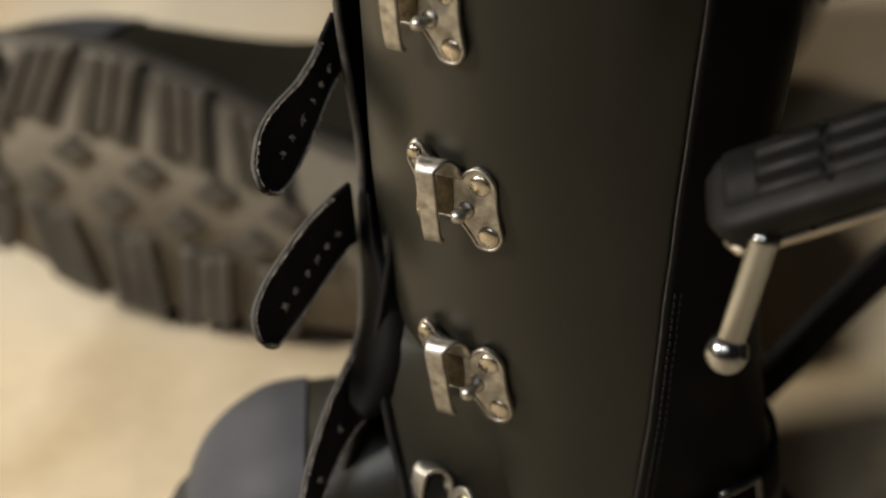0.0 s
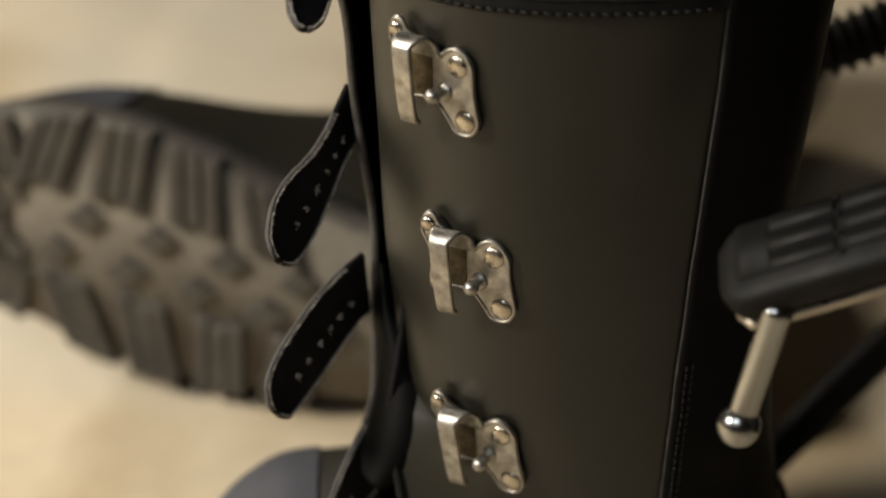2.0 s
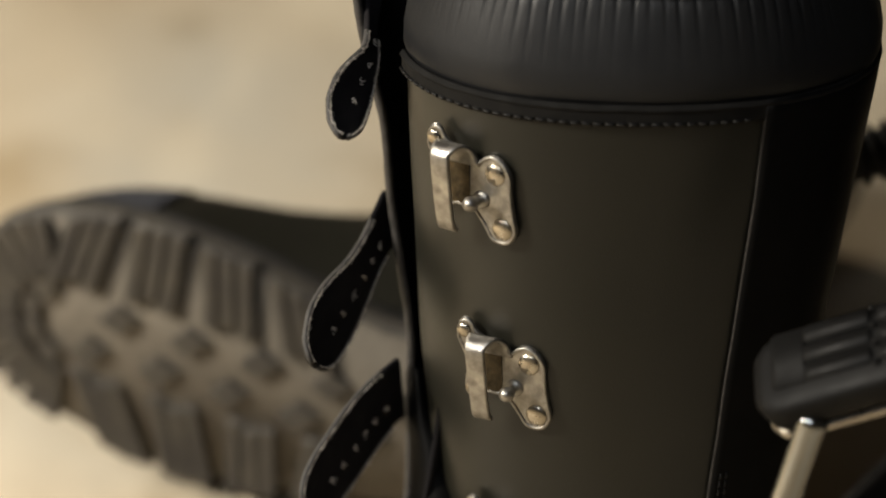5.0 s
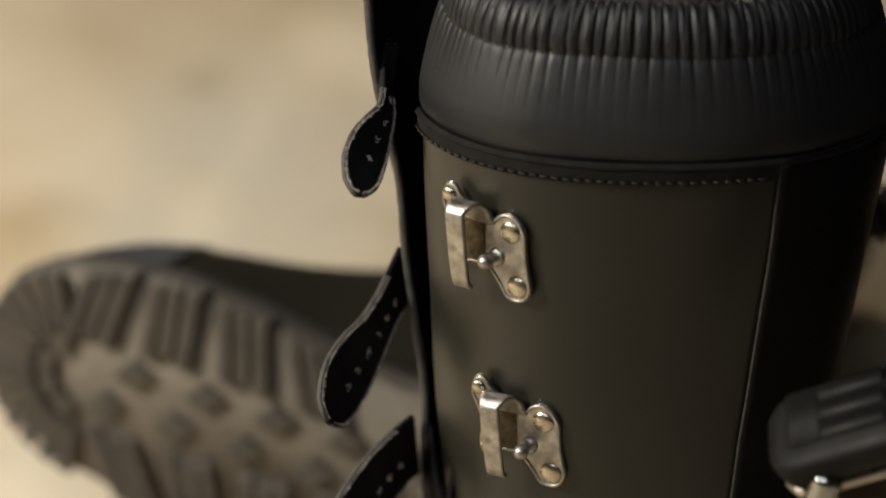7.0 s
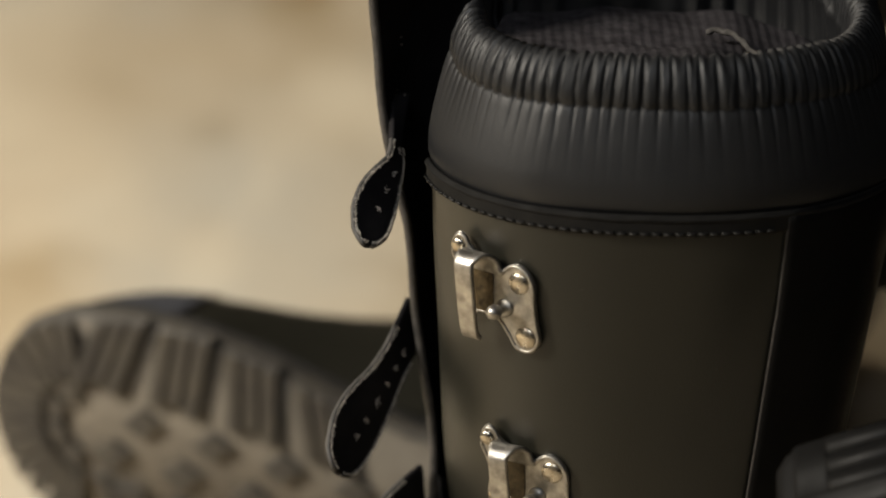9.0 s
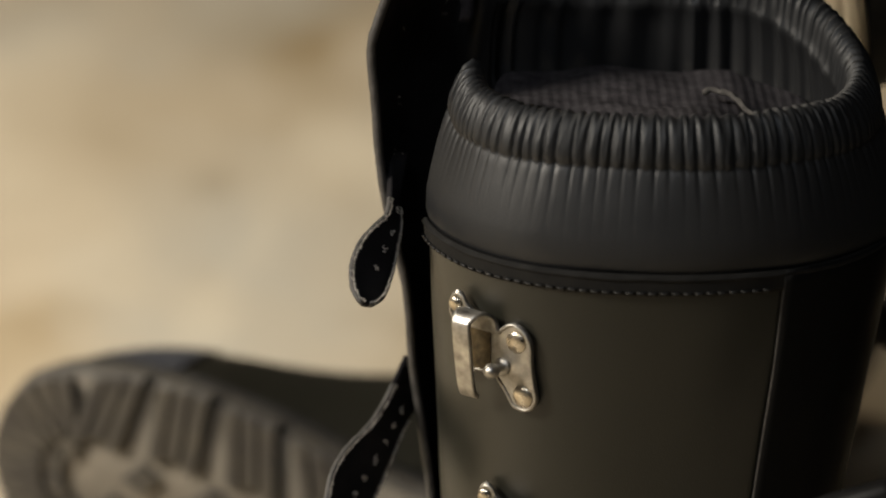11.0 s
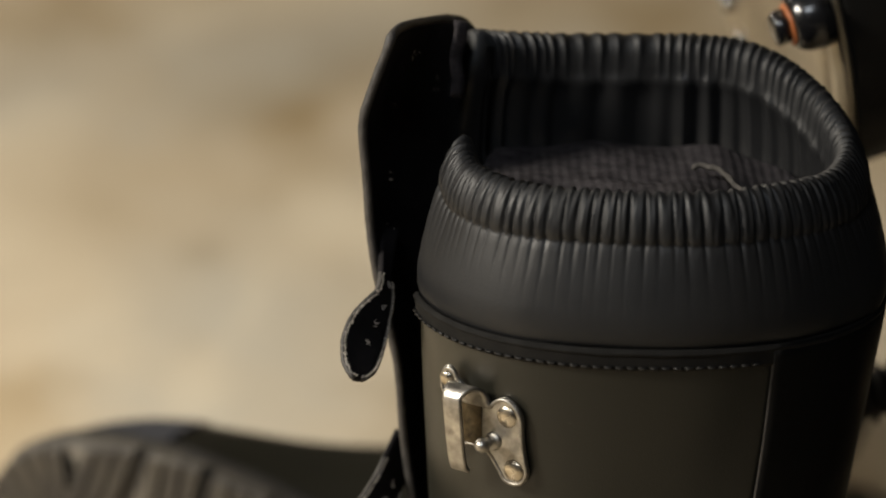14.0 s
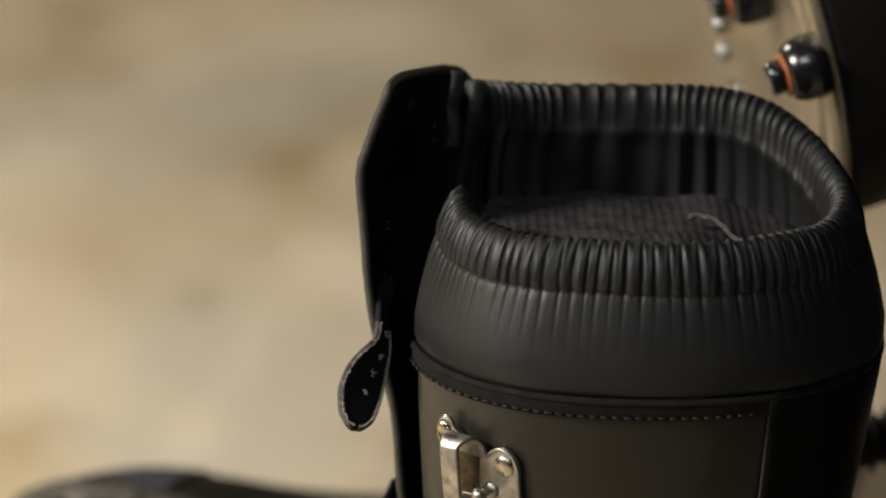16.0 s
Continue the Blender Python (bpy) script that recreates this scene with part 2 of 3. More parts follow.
def shaft_at(th, z, off=0.0, flat=1.0):
    """Point of the shaft's skin at th degrees from the front (toe side) over the outer side, at the height z, off metres outwards."""
    lx, rx = smooth_table(LEFT_X, z, 0.015), smooth_table(RIGHT_X, z, 0.015)
    cx, a, b = (lx + rx) / 2, (rx - lx) / 2 + off, smooth_table(HALF_Y, z, 0.015) * flat + off
    c, s = -math.cos(radians(th)), -math.sin(radians(th))
    e = 0.9 - 0.55 * max(0.0, 1 - abs(th - 313) / 60)
    return Vector((cx + a * math.copysign(abs(c) ** e, c), MID_Y + b * math.copysign(abs(s) ** e, s), z))


def shaft_normal(th, z):
    n = (shaft_at(th + 1, z) - shaft_at(th - 1, z)).cross(shaft_at(th, z + 0.004) - shaft_at(th, z - 0.004))
    out = shaft_at(th, z) - Vector((0.08, MID_Y, z))
    return n.normalized() if n.dot(out) > 0 else -n.normalized()


def shaft_shell(bm, th0, th1, z0, z1, n_th, n_z, off, thick, flat=1.0, wobble=0.0):
    def pt(th, z, o):
        w = wobble * noise.noise(Vector((th * 0.02, z * 14, 3.1)))
        return shaft_at(th, z, o + w, flat)
    ths = [i / n_th for i in range(n_th + 1)]
    zs = [z0 + (z1 - z0) * j / n_z for j in range(n_z + 1)]
    a0 = th0 if callable(th0) else (lambda z: th0)
    a1 = th1 if callable(th1) else (lambda z: th1)
    rows = lambda o: [[pt(a0(z) + (a1(z) - a0(z)) * k, z, o) for k in ths] for z in zs]
    slab(bm, rows(off), rows(off - thick))


def rim_lift(th):
    """The rim rises towards the inner side, where the flap pulls it up."""
    k = max(0.0, min(1.0, (th - 165) / 85))
    return 0.026 * k * k * (3 - 2 * k) + 0.005 * max(0.0, (th - 285) / 40)


PROFILE = [(-0.0035, 0.3150), (0.0000, 0.3165), (0.0012, 0.3205), (0.0010, 0.3270), (-0.0006, 0.3340), (-0.0026, 0.3410), (-0.0046, 0.3470),
           (-0.0062, 0.3515), (-0.0073, 0.3535), (-0.0068, 0.3555), (-0.0076, 0.3600), (-0.0096, 0.3650), (-0.0122, 0.3690), (-0.0150, 0.3708),
           (-0.0182, 0.3696), (-0.0205, 0.3660), (-0.0213, 0.3605), (-0.0216, 0.3565), (-0.0222, 0.3535), (-0.0206, 0.3490),
           (-0.0192, 0.3430), (-0.0185, 0.3360), (-0.0215, 0.3290), (-0.0235, 0.3200)]


def collar(bm, th0, th1, flat=1.0):
    """Padded collar with a gathered top band, folded over into the boot."""
    n = int((th1 - th0) * 3.4)
    # pleats of uneven width
    phase, ph, rnd = [], 0.0, random.Random(5)
    speed = 1.0
    for i in range(n + 1):
        if i % 7 == 0:
            speed = rnd.uniform(0.62, 1.45)
        ph += 2 * math.pi * speed / 12.5
        phase.append(ph)
    fine = []
    for a, b in zip(PROFILE, PROFILE[1:]):
        fine += [(a[0] + (b[0] - a[0]) * k / 2, a[1] + (b[1] - a[1]) * k / 2) for k in range(2)]
    fine.append(PROFILE[-1])
    total = len(fine) - 1
    rows = []
    for j, (off, z) in enumerate(fine):
        u = j / total
        row = []
        for i in range(n + 1):
            th = th0 + (th1 - th0) * i / n
            band = math.exp(-((u - 0.50) / 0.17) ** 2)
            below = max(0.0, min(1.0, (u - 0.15) / 0.18)) * (1.0 if u < 0.34 else 0)
            inner = max(0.0, min(1.0, (u - 0.72) / 0.10))
            p = phase[i]
            here = noise.noise(Vector((p * 0.16, 7.7, 0)))
            crease = (1 - abs(math.sin(p / 2 + 0.25 * math.sin(u * 9 + p * 0.1)))) ** 1.6
            d = -0.0018 * band * crease * (1 + 0.6 * here)
            d += -0.00062 * below ** 2.4 * crease * max(0.0, 0.30 + 1.9 * noise.noise(Vector((p * 0.11, 2.2, u * 2)))) * (0.12 + 0.88 * min(1, max(0, (th - 40) / 45)))
            if inner:
                d += inner * 0.0014 * noise.noise(Vector((p * 0.10, u * 2.0, 9.0))) + inner * 0.0006 * math.cos(p / 2.3 + 0.5 * math.sin(u * 5))
            d += 0.00045 * band * noise.noise(Vector((p * 0.9 + u * 14, u * 46, 3.3)))
            d += 0.0016 * noise.noise(Vector((th * 0.035, u * 3, 1.0)))
            ear = max(0.0, 1 - (th - th0) / 13) ** 2 if th0 > 0 else 0.0
            lift = (rim_lift(th) + 0.0065 * ear) * max(0.0, min(1.0, (z - 0.318) / 0.03))
            v = shaft_at(th, min(z, 0.325), off + d, flat)
            v.z = z + lift + 0.0012 * noise.noise(Vector((th * 0.03, 4.0, 0))) + 0.0006 * band * math.cos(p)
            row.append(v)
        rows.append(row)
    vs = sheet(bm, rows)
    if th1 - th0 < 360:
        for end in (0, -1):
            bm.faces.new([r[end] for r in vs])


def foot(bm, wide, tall, cap, boxy):
    """The shoe below the shaft: vamp, toe box and heel counter."""
    table = [(0.163, 0.012, 0.056), (0.155, 0.028, 0.072), (0.138, 0.038, 0.090), (0.100, 0.040, 0.100), (0.055, 0.041, 0.100), (0.020, 0.043, 0.089), (-0.010, 0.047, 0.080),
             (-0.035, 0.050, 0.075), (-0.058, 0.049, 0.071), (-0.076, 0.043, 0.062), (-0.089, 0.032, 0.052), (-0.096, 0.018, 0.042), (-0.0985, 0.006, 0.035)]
    rows = []
    for x, w, h in table:
        w, h = w * wide + (0.0012 if cap else 0.0), 0.024 + (h - 0.024) * tall + (0.0012 if cap else 0.0)
        y0 = MID_Y + (0.012 * max(0.0, (0.05 - x) / 0.15))
        rows.append([Vector((x, y0 + w * math.copysign(abs(math.cos(k)) ** (0.75 * boxy), math.cos(k)), 0.024 + (h - 0.024) * abs(math.sin(k)) ** (0.7 * boxy))) for k in [math.pi * i / 22 for i in range(23)]])
    # smooth run between the sections
    dense = []
    for i in range(23):
        dense.append(curve_points([row[i] for row in rows], 4))
    rows = [[col[j] for col in dense] for j in range(len(dense[0]))]
    sheet(bm, [row for row in rows if (row[0].x < -0.040) == cap or abs(row[0].x + 0.040) < 0.004])


def sole_half_width(x):
    return lerp_table([(-0.108, 0.004), (-0.104, 0.020), (-0.096, 0.034), (-0.080, 0.046), (-0.055, 0.054), (-0.03, 0.056), (0.00, 0.053), (0.03, 0.046), (0.06, 0.040),
                       (0.10, 0.040), (0.13, 0.041), (0.155, 0.036), (0.168, 0.022), (0.173, 0.005)], x)


def sole_mid(x):
    return MID_Y + 0.012 * max(0.0, (0.05 - x) / 0.15)


def sole_plate(bm, z0, z1, grow=0.0, x0=-0.108, x1=0.173):
    xs = [x0 + (x1 - x0) * (0.5 - 0.5 * math.cos(math.pi * i / 40)) for i in range(41)]
    ring = [(x, sole_mid(x) + sole_half_width(x) + grow) for x in xs] + [(x, sole_mid(x) - sole_half_width(x) - grow) for x in xs[::-1]]
    vs = sheet(bm, [[Vector((x, y, z)) for x, y in ring] for z in (z0, z0 + 0.002, (z0 + z1) / 2, z1)], True)
    bm.faces.new(vs[0][::-1])
    bm.faces.new(vs[-1])


def prism(bm, outline, z0, z1, shrink=0.86):
    """A lug: an outline in plan, standing from z1 down to z0 and narrower at its tread."""
    cx = sum(p[0] for p in outline) / len(outline)
    cy = sum(p[1] for p in outline) / len(outline)
    lo = [bm.verts.new((cx + (x - cx) * shrink, cy + (y - cy) * shrink, z0)) for x, y in outline]
    hi = [bm.verts.new((x, y, z1)) for x, y in outline]
    n = len(lo)
    for i in range(n):
        bm.faces.new((lo[i], lo[(i + 1) % n], hi[(i + 1) % n], hi[i]))
    bm.faces.new(lo[::-1])
    bm.faces.new(hi)


def lugs(parent, shape):
    """Tread: edge blocks of three bars on a common foot, a fan of bars round the toe, diamond studs along the middle, then the heel."""
    def lug(outline, deep=0.0, high=0.009, shrink=0.86):
        bm = bmesh.new()
        prism(bm, outline, 0.0030 + deep * 0.7, high, shrink)
        shape(bm)
        part("lug", bm, LUG, parent, smooth=False)
    for side in (-1, 1):
        for i, x0 in enumerate((-0.057, -0.029, -0.001, 0.027)):
            lean = (0.012, 0.006, 0.000, -0.005)[i]
            x0 -= 0.004 * side
            def edge(x, k):
                h = sole_half_width(x)
                return (x - lean * (k - 0.5), sole_mid(x) + side * h * (1.05 - 0.70 * k))
            lug([edge(x0 - 0.0102, 0), edge(x0 + 0.0102, 0), edge(x0 + 0.0094, 0.92), edge(x0 - 0.0094, 0.92)], 0.0042, 0.0110, 0.97)
            for j in range(3):
                x, w = x0 + (j - 1) * 0.0068, 0.0028
                end = 0.90 if j == 1 else 0.98
                lug([edge(x - w, 0), edge(x + w, 0), edge(x + w * 0.9, end), edge(x - w * 0.9, end)], 0.0004 * (j % 2), 0.0045, 0.92)
        for i in range(4):
            x = 0.092 + i * 0.0195
            h = sole_half_width(x)
            yo, yi = sole_mid(x) + side * (h + 0.001), sole_mid(x) + side * h * 0.40
            lug([(x - 0.007, yo), (x + 0.007, yo), (x + 0.006, yi), (x - 0.006, yi)])
    # toe: narrow bars side by side round the tip, and a low crescent inside them
    x0, y0 = -0.070, sole_mid(-0.070)
    def fan(a, r):
        return (x0 - math.cos(a) * r * 0.88, y0 + math.sin(a) * r * 1.13)
    for i in range(13):
        a = radians(-78 + 13 * i)
        lug([fan(a - 0.085, 0.0205), fan(a + 0.085, 0.0205), fan(a + 0.095, 0.0425), fan(a - 0.095, 0.0425)], 0.0003 * (i % 3), 0.0110, 0.95)
    for i in range(4):
        a = radians(-60 + 40 * i)
        lug([fan(a - 0.30, 0.0115), fan(a + 0.30, 0.0115), fan(a + 0.29, 0.0180), fan(a, 0.0190), fan(a - 0.29, 0.0180)], 0.0016, 0.009, 0.94)
    rnd = random.Random(3)
    for i in range(5):
        x = -0.054 + i * 0.0272
        for side in (-1, 1):
            xx, y = x + 0.0062 * side, sole_mid(x) + 0.0090 * side
            j = [rnd.uniform(-0.0006, 0.0006) for _ in range(4)]
            lug([(xx - 0.0086 + j[0], y - 0.0020), (xx - 0.0004, y - 0.0072 + j[1]), (xx + 0.0086 + j[2], y + 0.0020), (xx + 0.0004, y + 0.0072 + j[3])], 0.0012)


def hook_buckle(pose_m, parent):
    """Hook fastener: riveted plate, bent hook and ball stud. x runs along the plate, y up it, z away from the leather."""
    plate_outline = [(-0.0231, 0.0176), (-0.0225, 0.0229), (-0.0203, 0.0253), (-0.0177, 0.0243), (-0.0155, 0.0208), (-0.0085, 0.0162), (-0.0020, 0.0143), (0.0015, 0.0168),
                     (0.0049, 0.0179), (0.0093, 0.0156), (0.0119, 0.0111), (0.0121, 0.0041), (0.0131, -0.0036), (0.0143, -0.0097), (0.0126, -0.0141), (0.0095, -0.0158),
                     (0.0049, -0.0151), (0.0023, -0.0113), (-0.0010, -0.0068), (-0.0040, -0.0043), (-0.0113, -0.0036), (-0.0140, -0.0060), (-0.0170, -0.0072), (-0.0196, -0.0050),
                     (-0.0198, -0.0005), (-0.0190, 0.0060), (-0.0205, 0.0120)]
    plate_outline = [(q.x, q.y) for q in curve_points([Vector((x, y, 0)) for x, y in plate_outline + plate_outline[:1]], 3)[:-1]]
    base = empty("hook_buckle")
    base.parent = parent
    base.matrix_basis = pose_m
    bm = bmesh.new()
    lo = [bm.verts.new((x, y, 0)) for x, y in plate_outline]
    c = (-0.002, 0.002)
    mid = [bm.verts.new((x, y, 0.0012)) for x, y in plate_outline]
    hi = [bm.verts.new((x + (c[0] - x) * 0.05, y + (c[1] - y) * 0.05, 0.0018)) for x, y in plate_outline]
    n = len(lo)
    for i in range(n):
        j = (i + 1) % n
        bm.faces.new((lo[i], lo[j], mid[j], mid[i]))
        bm.faces.new((mid[i], mid[j], hi[j], hi[i]))
    bm.faces.new(hi)
    bm.faces.new(lo[::-1])
    part("base_plate", bm, NICKEL, base, smooth=False)
    bm = bmesh.new()
    loop = [Vector((x + (c[0] - x) * 0.035, y + (c[1] - y) * 0.035, 0.0017)) for x, y in plate_outline]
    tube(bm, loop + loop[:1], 0.00075, 6, False)
    part("raised_rim", bm, NICKEL, base)
    # thin slab of darker metal behind the hook
    bm = bmesh.new()
    slab(bm, [[Vector((x, y, 0.0023)) for x in (-0.0160, -0.0110, -0.0050)] for y in (-0.0030, 0.006, 0.0138)],
         [[Vector((x, y, 0.0015)) for x in (-0.0160, -0.0110, -0.0050)] for y in (-0.0030, 0.006, 0.0138)])
    part("backing", bm, DARK_NICKEL, base, "darker metal inner face behind the hook", smooth=False)
    # bent hook: rises from the plate, turns over and hangs down, wider at its top, turned in at its tip
    side = [(0.0130, 0.0012)] + [(0.0160 + 0.0056 * math.sin(radians(a)), 0.0066 - 0.0054 * math.cos(radians(a))) for a in (10, 45, 80, 115, 150, 175)]
    side += [(0.0120, 0.0121), (0.0040, 0.0116), (-0.0030, 0.0111), (-0.0085, 0.0104), (-0.0112, 0.0094), (-0.0121, 0.0080)]
    side = [(p.x, p.y) for p in curve_points([Vector((a, b, 0)) for a, b in side], 3)]
    front, back = [], []
    for i, (y, z) in enumerate(side):
        k = i / (len(side) - 1)
        y0, z0 = side[max(i - 1, 0)]
        y1, z1 = side[min(i + 1, len(side) - 1)]
        d = Vector((y1 - y0, z1 - z0)).normalized()
        nrm = Vector((-d.y, d.x)) * 0.0020
        top = max(0.0, 1 - k / 0.42)
        w = 0.0040 - 0.0008 * k + 0.0046 * top
        cx = -0.0138 + 0.0040 * k + 0.0046 * top
        cols = [-1.0, -0.8, -0.3, 0.3, 0.8, 1.0]
        crown = [0.0005, 0.0001, 0.0, 0.0, 0.0001, 0.0005]
        front.append([Vector((cx + w * c_, y, z)) for c_ in cols])
        back.append([Vector((cx + w * c_, y + nrm.x * (1 - 250 * cr), z + nrm.y * (1 - 250 * cr))) for c_, cr in zip(cols, crown)])
    bm = bmesh.new()
    slab(bm, front, back)
    part("hook", bm, NICKEL, base)
    # ball stud with its collar
    bm = bmesh.new()
    lathe(bm, [(0.0034, 0.0012), (0.0034, 0.0024), (0.0026, 0.0030), (0.0016, 0.0032), (0.0016, 0.0066), (0.0020, 0.0072), (0.0027, 0.0084), (0.0029, 0.0098), (0.0024, 0.0114), (0.0012, 0.0123), (0.0003, 0.0125)],
          pose(0.0, 0.0, 0, -8, 0, 0), 16)
    part("stud", bm, NICKEL, base)
    for x, y, r in ((0.0056, 0.0110, 0.0043), (0.0086, -0.0098, 0.0043), (-0.0201, 0.0203, 0.0030), (-0.0170, -0.0035, 0.0030)):
        bm = bmesh.new()
        lathe(bm, [(r, 0.0014), (r, 0.0018), (r * 0.93, 0.0023), (r * 0.70, 0.0028), (r * 0.36, 0.0031), (r * 0.05, 0.0032)], pose(x, y, 0), 18)
        part("rivet", bm, RIVET, base)
    return base


def strap(rows, parent, wide=1.2, holes=6):
    """A loose leather strap: rows of centre and half width, hanging from the flap, with frayed punched holes."""
    cs = curve_points([Vector(r[0]) + Vector((-0.0010, 0, 0.0006)) for r in rows], 8)
    ws = [w * wide for w in curve_points([r[1] for r in rows], 8)]
    tip = len(cs)
    front, back, cols = [], [], [-1, -0.92, -0.6, 0, 0.6, 0.92, 1]
    nrm = []
    for i, (c, w) in enumerate(zip(cs, ws)):
        d = (cs[min(i + 1, tip - 1)] - cs[max(i - 1, 0)]).normalized()
        n = d.cross(w).normalized()
        n = n if n.y < 0 else -n
        nrm.append(n)
        # rounded end
        k = max(0.0, (i - (tip - 7)) / 6)
        f = math.sqrt(max(0.06, 1 - 0.9 * k * k))
        j = 0.00025 * noise.noise(Vector((i * 0.9, rows[0][0][2] * 90, 0)))
        front.append([c + w * (a * f) * (1 + 20 * j) + n * (0.0012 - 0.0005 * (abs(a) > 0.95)) for a in cols])
        back.append([c + w * (a * f) * (1 + 20 * j) - n * (0.0012 - 0.0005 * (abs(a) > 0.95)) for a in cols])
    bm = bmesh.new()
    slab(bm, front, back)
    s = part("strap", bm, FLESH, parent, "loose black leather strap with punched holes")
    # pale cut edge along both sides
    for a in (0, -1):
        bm = bmesh.new()
        start = int(tip * 0.18)
        pts = [(front[i][a] + back[i][a]) / 2 + nrm[i] * 0.0004 for i in range(start, tip)]
        tube(bm, pts, [0.00115 + 0.0003 * noise.noise(Vector((i * 1.3, a, 0))) for i in range(len(pts))], 6)
        part("cut_edge", bm, EDGE, s, "rough cut leather edge")
        # loose fibres
        bm = bmesh.new()
        rnd = random.Random(int(rows[0][0][2] * 1000) + a)
        for i in range(len(pts) - 1):
            for _ in range(8):
                p = pts[i].lerp(pts[i + 1], rnd.random()) + nrm[start + i] * 0.0011
                d = Vector((rnd.uniform(-1, 1), rnd.uniform(-1, 1), rnd.uniform(-1, 1))).normalized() * rnd.uniform(0.0003, 0.0012)
                tube(bm, [p, p + d], [0.0002, 0.0001], 4)
        part("fray", bm, FRAY, s, "pale frayed leather fibres")
    for h in range(holes):
        i = int(tip * (0.22 + 0.48 * h / max(1, holes - 1)))
        w = ws[i].normalized()
        bm = bmesh.new()
        rnd = random.Random(h * 7 + int(rows[0][0][2] * 1000))
        d = (cs[min(i + 1, tip - 1)] - cs[i]).normalized()
        for k in range(10):
            ang = rnd.uniform(0, 2 * math.pi)
            r = rnd.uniform(0.0004, 0.0013)
            p = cs[i] + ws[i] * 0.18 + nrm[i] * 0.0013 + (w * math.cos(ang) + d * math.sin(ang)) * r
            tube(bm, [p, p + (w * rnd.uniform(-1, 1) + d * rnd.uniform(-1, 1) + nrm[i] * rnd.uniform(0, 1)) * 0.0011], [0.00026, 0.00012], 4)
        part("punched_hole", bm, FRAY, s, "frayed punched hole")
    return s


def stitches(bm, points, length=0.0024, gap=0.0034, radius=0.00042, sink=0.0):
    """Short thread stitches along a run of (point, normal)."""
    acc = 0.0
    for (p0, n0), (p1, n1) in zip(points, points[1:]):
        seg = (p1 - p0).length
        while acc <= seg:
            q = p0.lerp(p1, acc / seg)
            d = (p1 - p0).normalized()
            a, b = q - d * length / 2, q + d * length / 2
            tube(bm, [a - n0 * 0.0003, a + (b - a) * 0.25 + n0 * 0.0003, a + (b - a) * 0.75 + n0 * 0.0003, b - n0 * 0.0003], radius, 5)
            acc += gap
        acc -= seg


def seam_th(z):
    """Front edge of the back stay."""
    return lerp_table([(0.03, 92), (0.075, 100.2), (0.108, 106.5), (0.146, 111.7), (0.183, 114.2), (0.222, 115.2), (0.278, 115.6), (0.32, 114.6)], z)


def boot_base(boot, toe, size, wide=1.0, tall=1.0, boxy=1.0, mirrored=False):
    """Vamp, welt and lugged outsole; toe stretches the forefoot, size scales the whole foot about the ankle; mirrored for the other foot."""
    def shape(bm):
        for v in bm.verts:
            if mirrored:
                v.co.y = 2 * MID_Y - v.co.y - 0.0049 * max(0.0, (0.05 - v.co.x) / 0.15) + 0.45 * max(0.0, min(1.0, (0.04 - v.co.x) / 0.14)) * max(0.0, v.co.z - 0.024)
            v.co.x = 0.08 + (v.co.x - 0.08) * size
            v.co.y = MID_Y + (v.co.y - MID_Y) * size

    def stretch(bm):
        for v in bm.verts:
            v.co.x = v.co.x if v.co.x > 0.05 else 0.05 + (v.co.x - 0.05) * toe
        shape(bm)
    bm = bmesh.new()
    foot(bm, wide, tall, False, boxy)
    stretch(bm)
    part("vamp", bm, LEATHER, boot, "black leather vamp")
    # the cap's paler blue tone is painted daylight
    bm = bmesh.new()
    foot(bm, wide, tall, True, boxy)
    stretch(bm)
    part("toe_cap", bm, VAMP, boot, "rounded black leather toe cap, bluish daylight put into its colour")
    bm = bmesh.new()
    sole_plate(bm, 0.0100, 0.019)
    stretch(bm)
    sole = part("outsole", bm, LUG, boot, "thick dark lugged rubber outsole")
    bm = bmesh.new()
    sole_plate(bm, 0.0080, 0.0104, -0.0015, -0.106, 0.171)
    stretch(bm)
    part("tread_floor", bm, SOLE, sole, "pale dusty rubber between the lugs")
    bm = bmesh.new()
    sole_plate(bm, 0.019, 0.027, -0.002)
    stretch(bm)
    part("welt", bm, WELT, boot, "black stitched welt")
    lugs(sole, stretch)


boot = empty("tall_boot", (0.08, MID_Y, 0))
tagged(boot, "tall black leather boot standing open, straps unbuckled, gathered padded collar", "boot", "pair of boots")
boot_m = Matrix.Translation(boot.location).inverted()


def place_under(boot, inverse):
    """Shift the parts, which are built in world plan, into the boot's own frame."""
    for o in boot.children:
        o.matrix_basis = inverse @ o.matrix_basis


boot_base(boot, 0.88, 1.0, 1.0, 1.07)
bm = bmesh.new()
shaft_shell(bm, 12, 322, 0.045, SEAM_Z, 120, 60, 0.0, 0.0028, wobble=0.0012)
part("shaft", bm, LEATHER, boot, "smooth black leather shaft with hook fasteners")
bm = bmesh.new()
shaft_shell(bm, seam_th, lambda z: 208, 0.045, SEAM_Z + 0.001, 40, 50, 0.0020, 0.0024)
part("back_stay", bm, STAY, boot, "stitched leather strip up the back")
bm = bmesh.new()
zs = [0.045 + 0.27 * i / 60 for i in range(61)]
tube(bm, [shaft_at(seam_th(z), z, 0.0013) for z in zs], 0.0006, 8)
part("stay_edge", bm, STAY_EDGE, boot, "worn cut edge of the back strip")
bm = bmesh.new()
for shift in (2.6, 4.6):
    stitches(bm, [(shaft_at(seam_th(z) + shift, z, 0.0021), shaft_normal(seam_th(z) + shift, z)) for z in [0.05 + 0.115 * i / 50 for i in range(51)]])
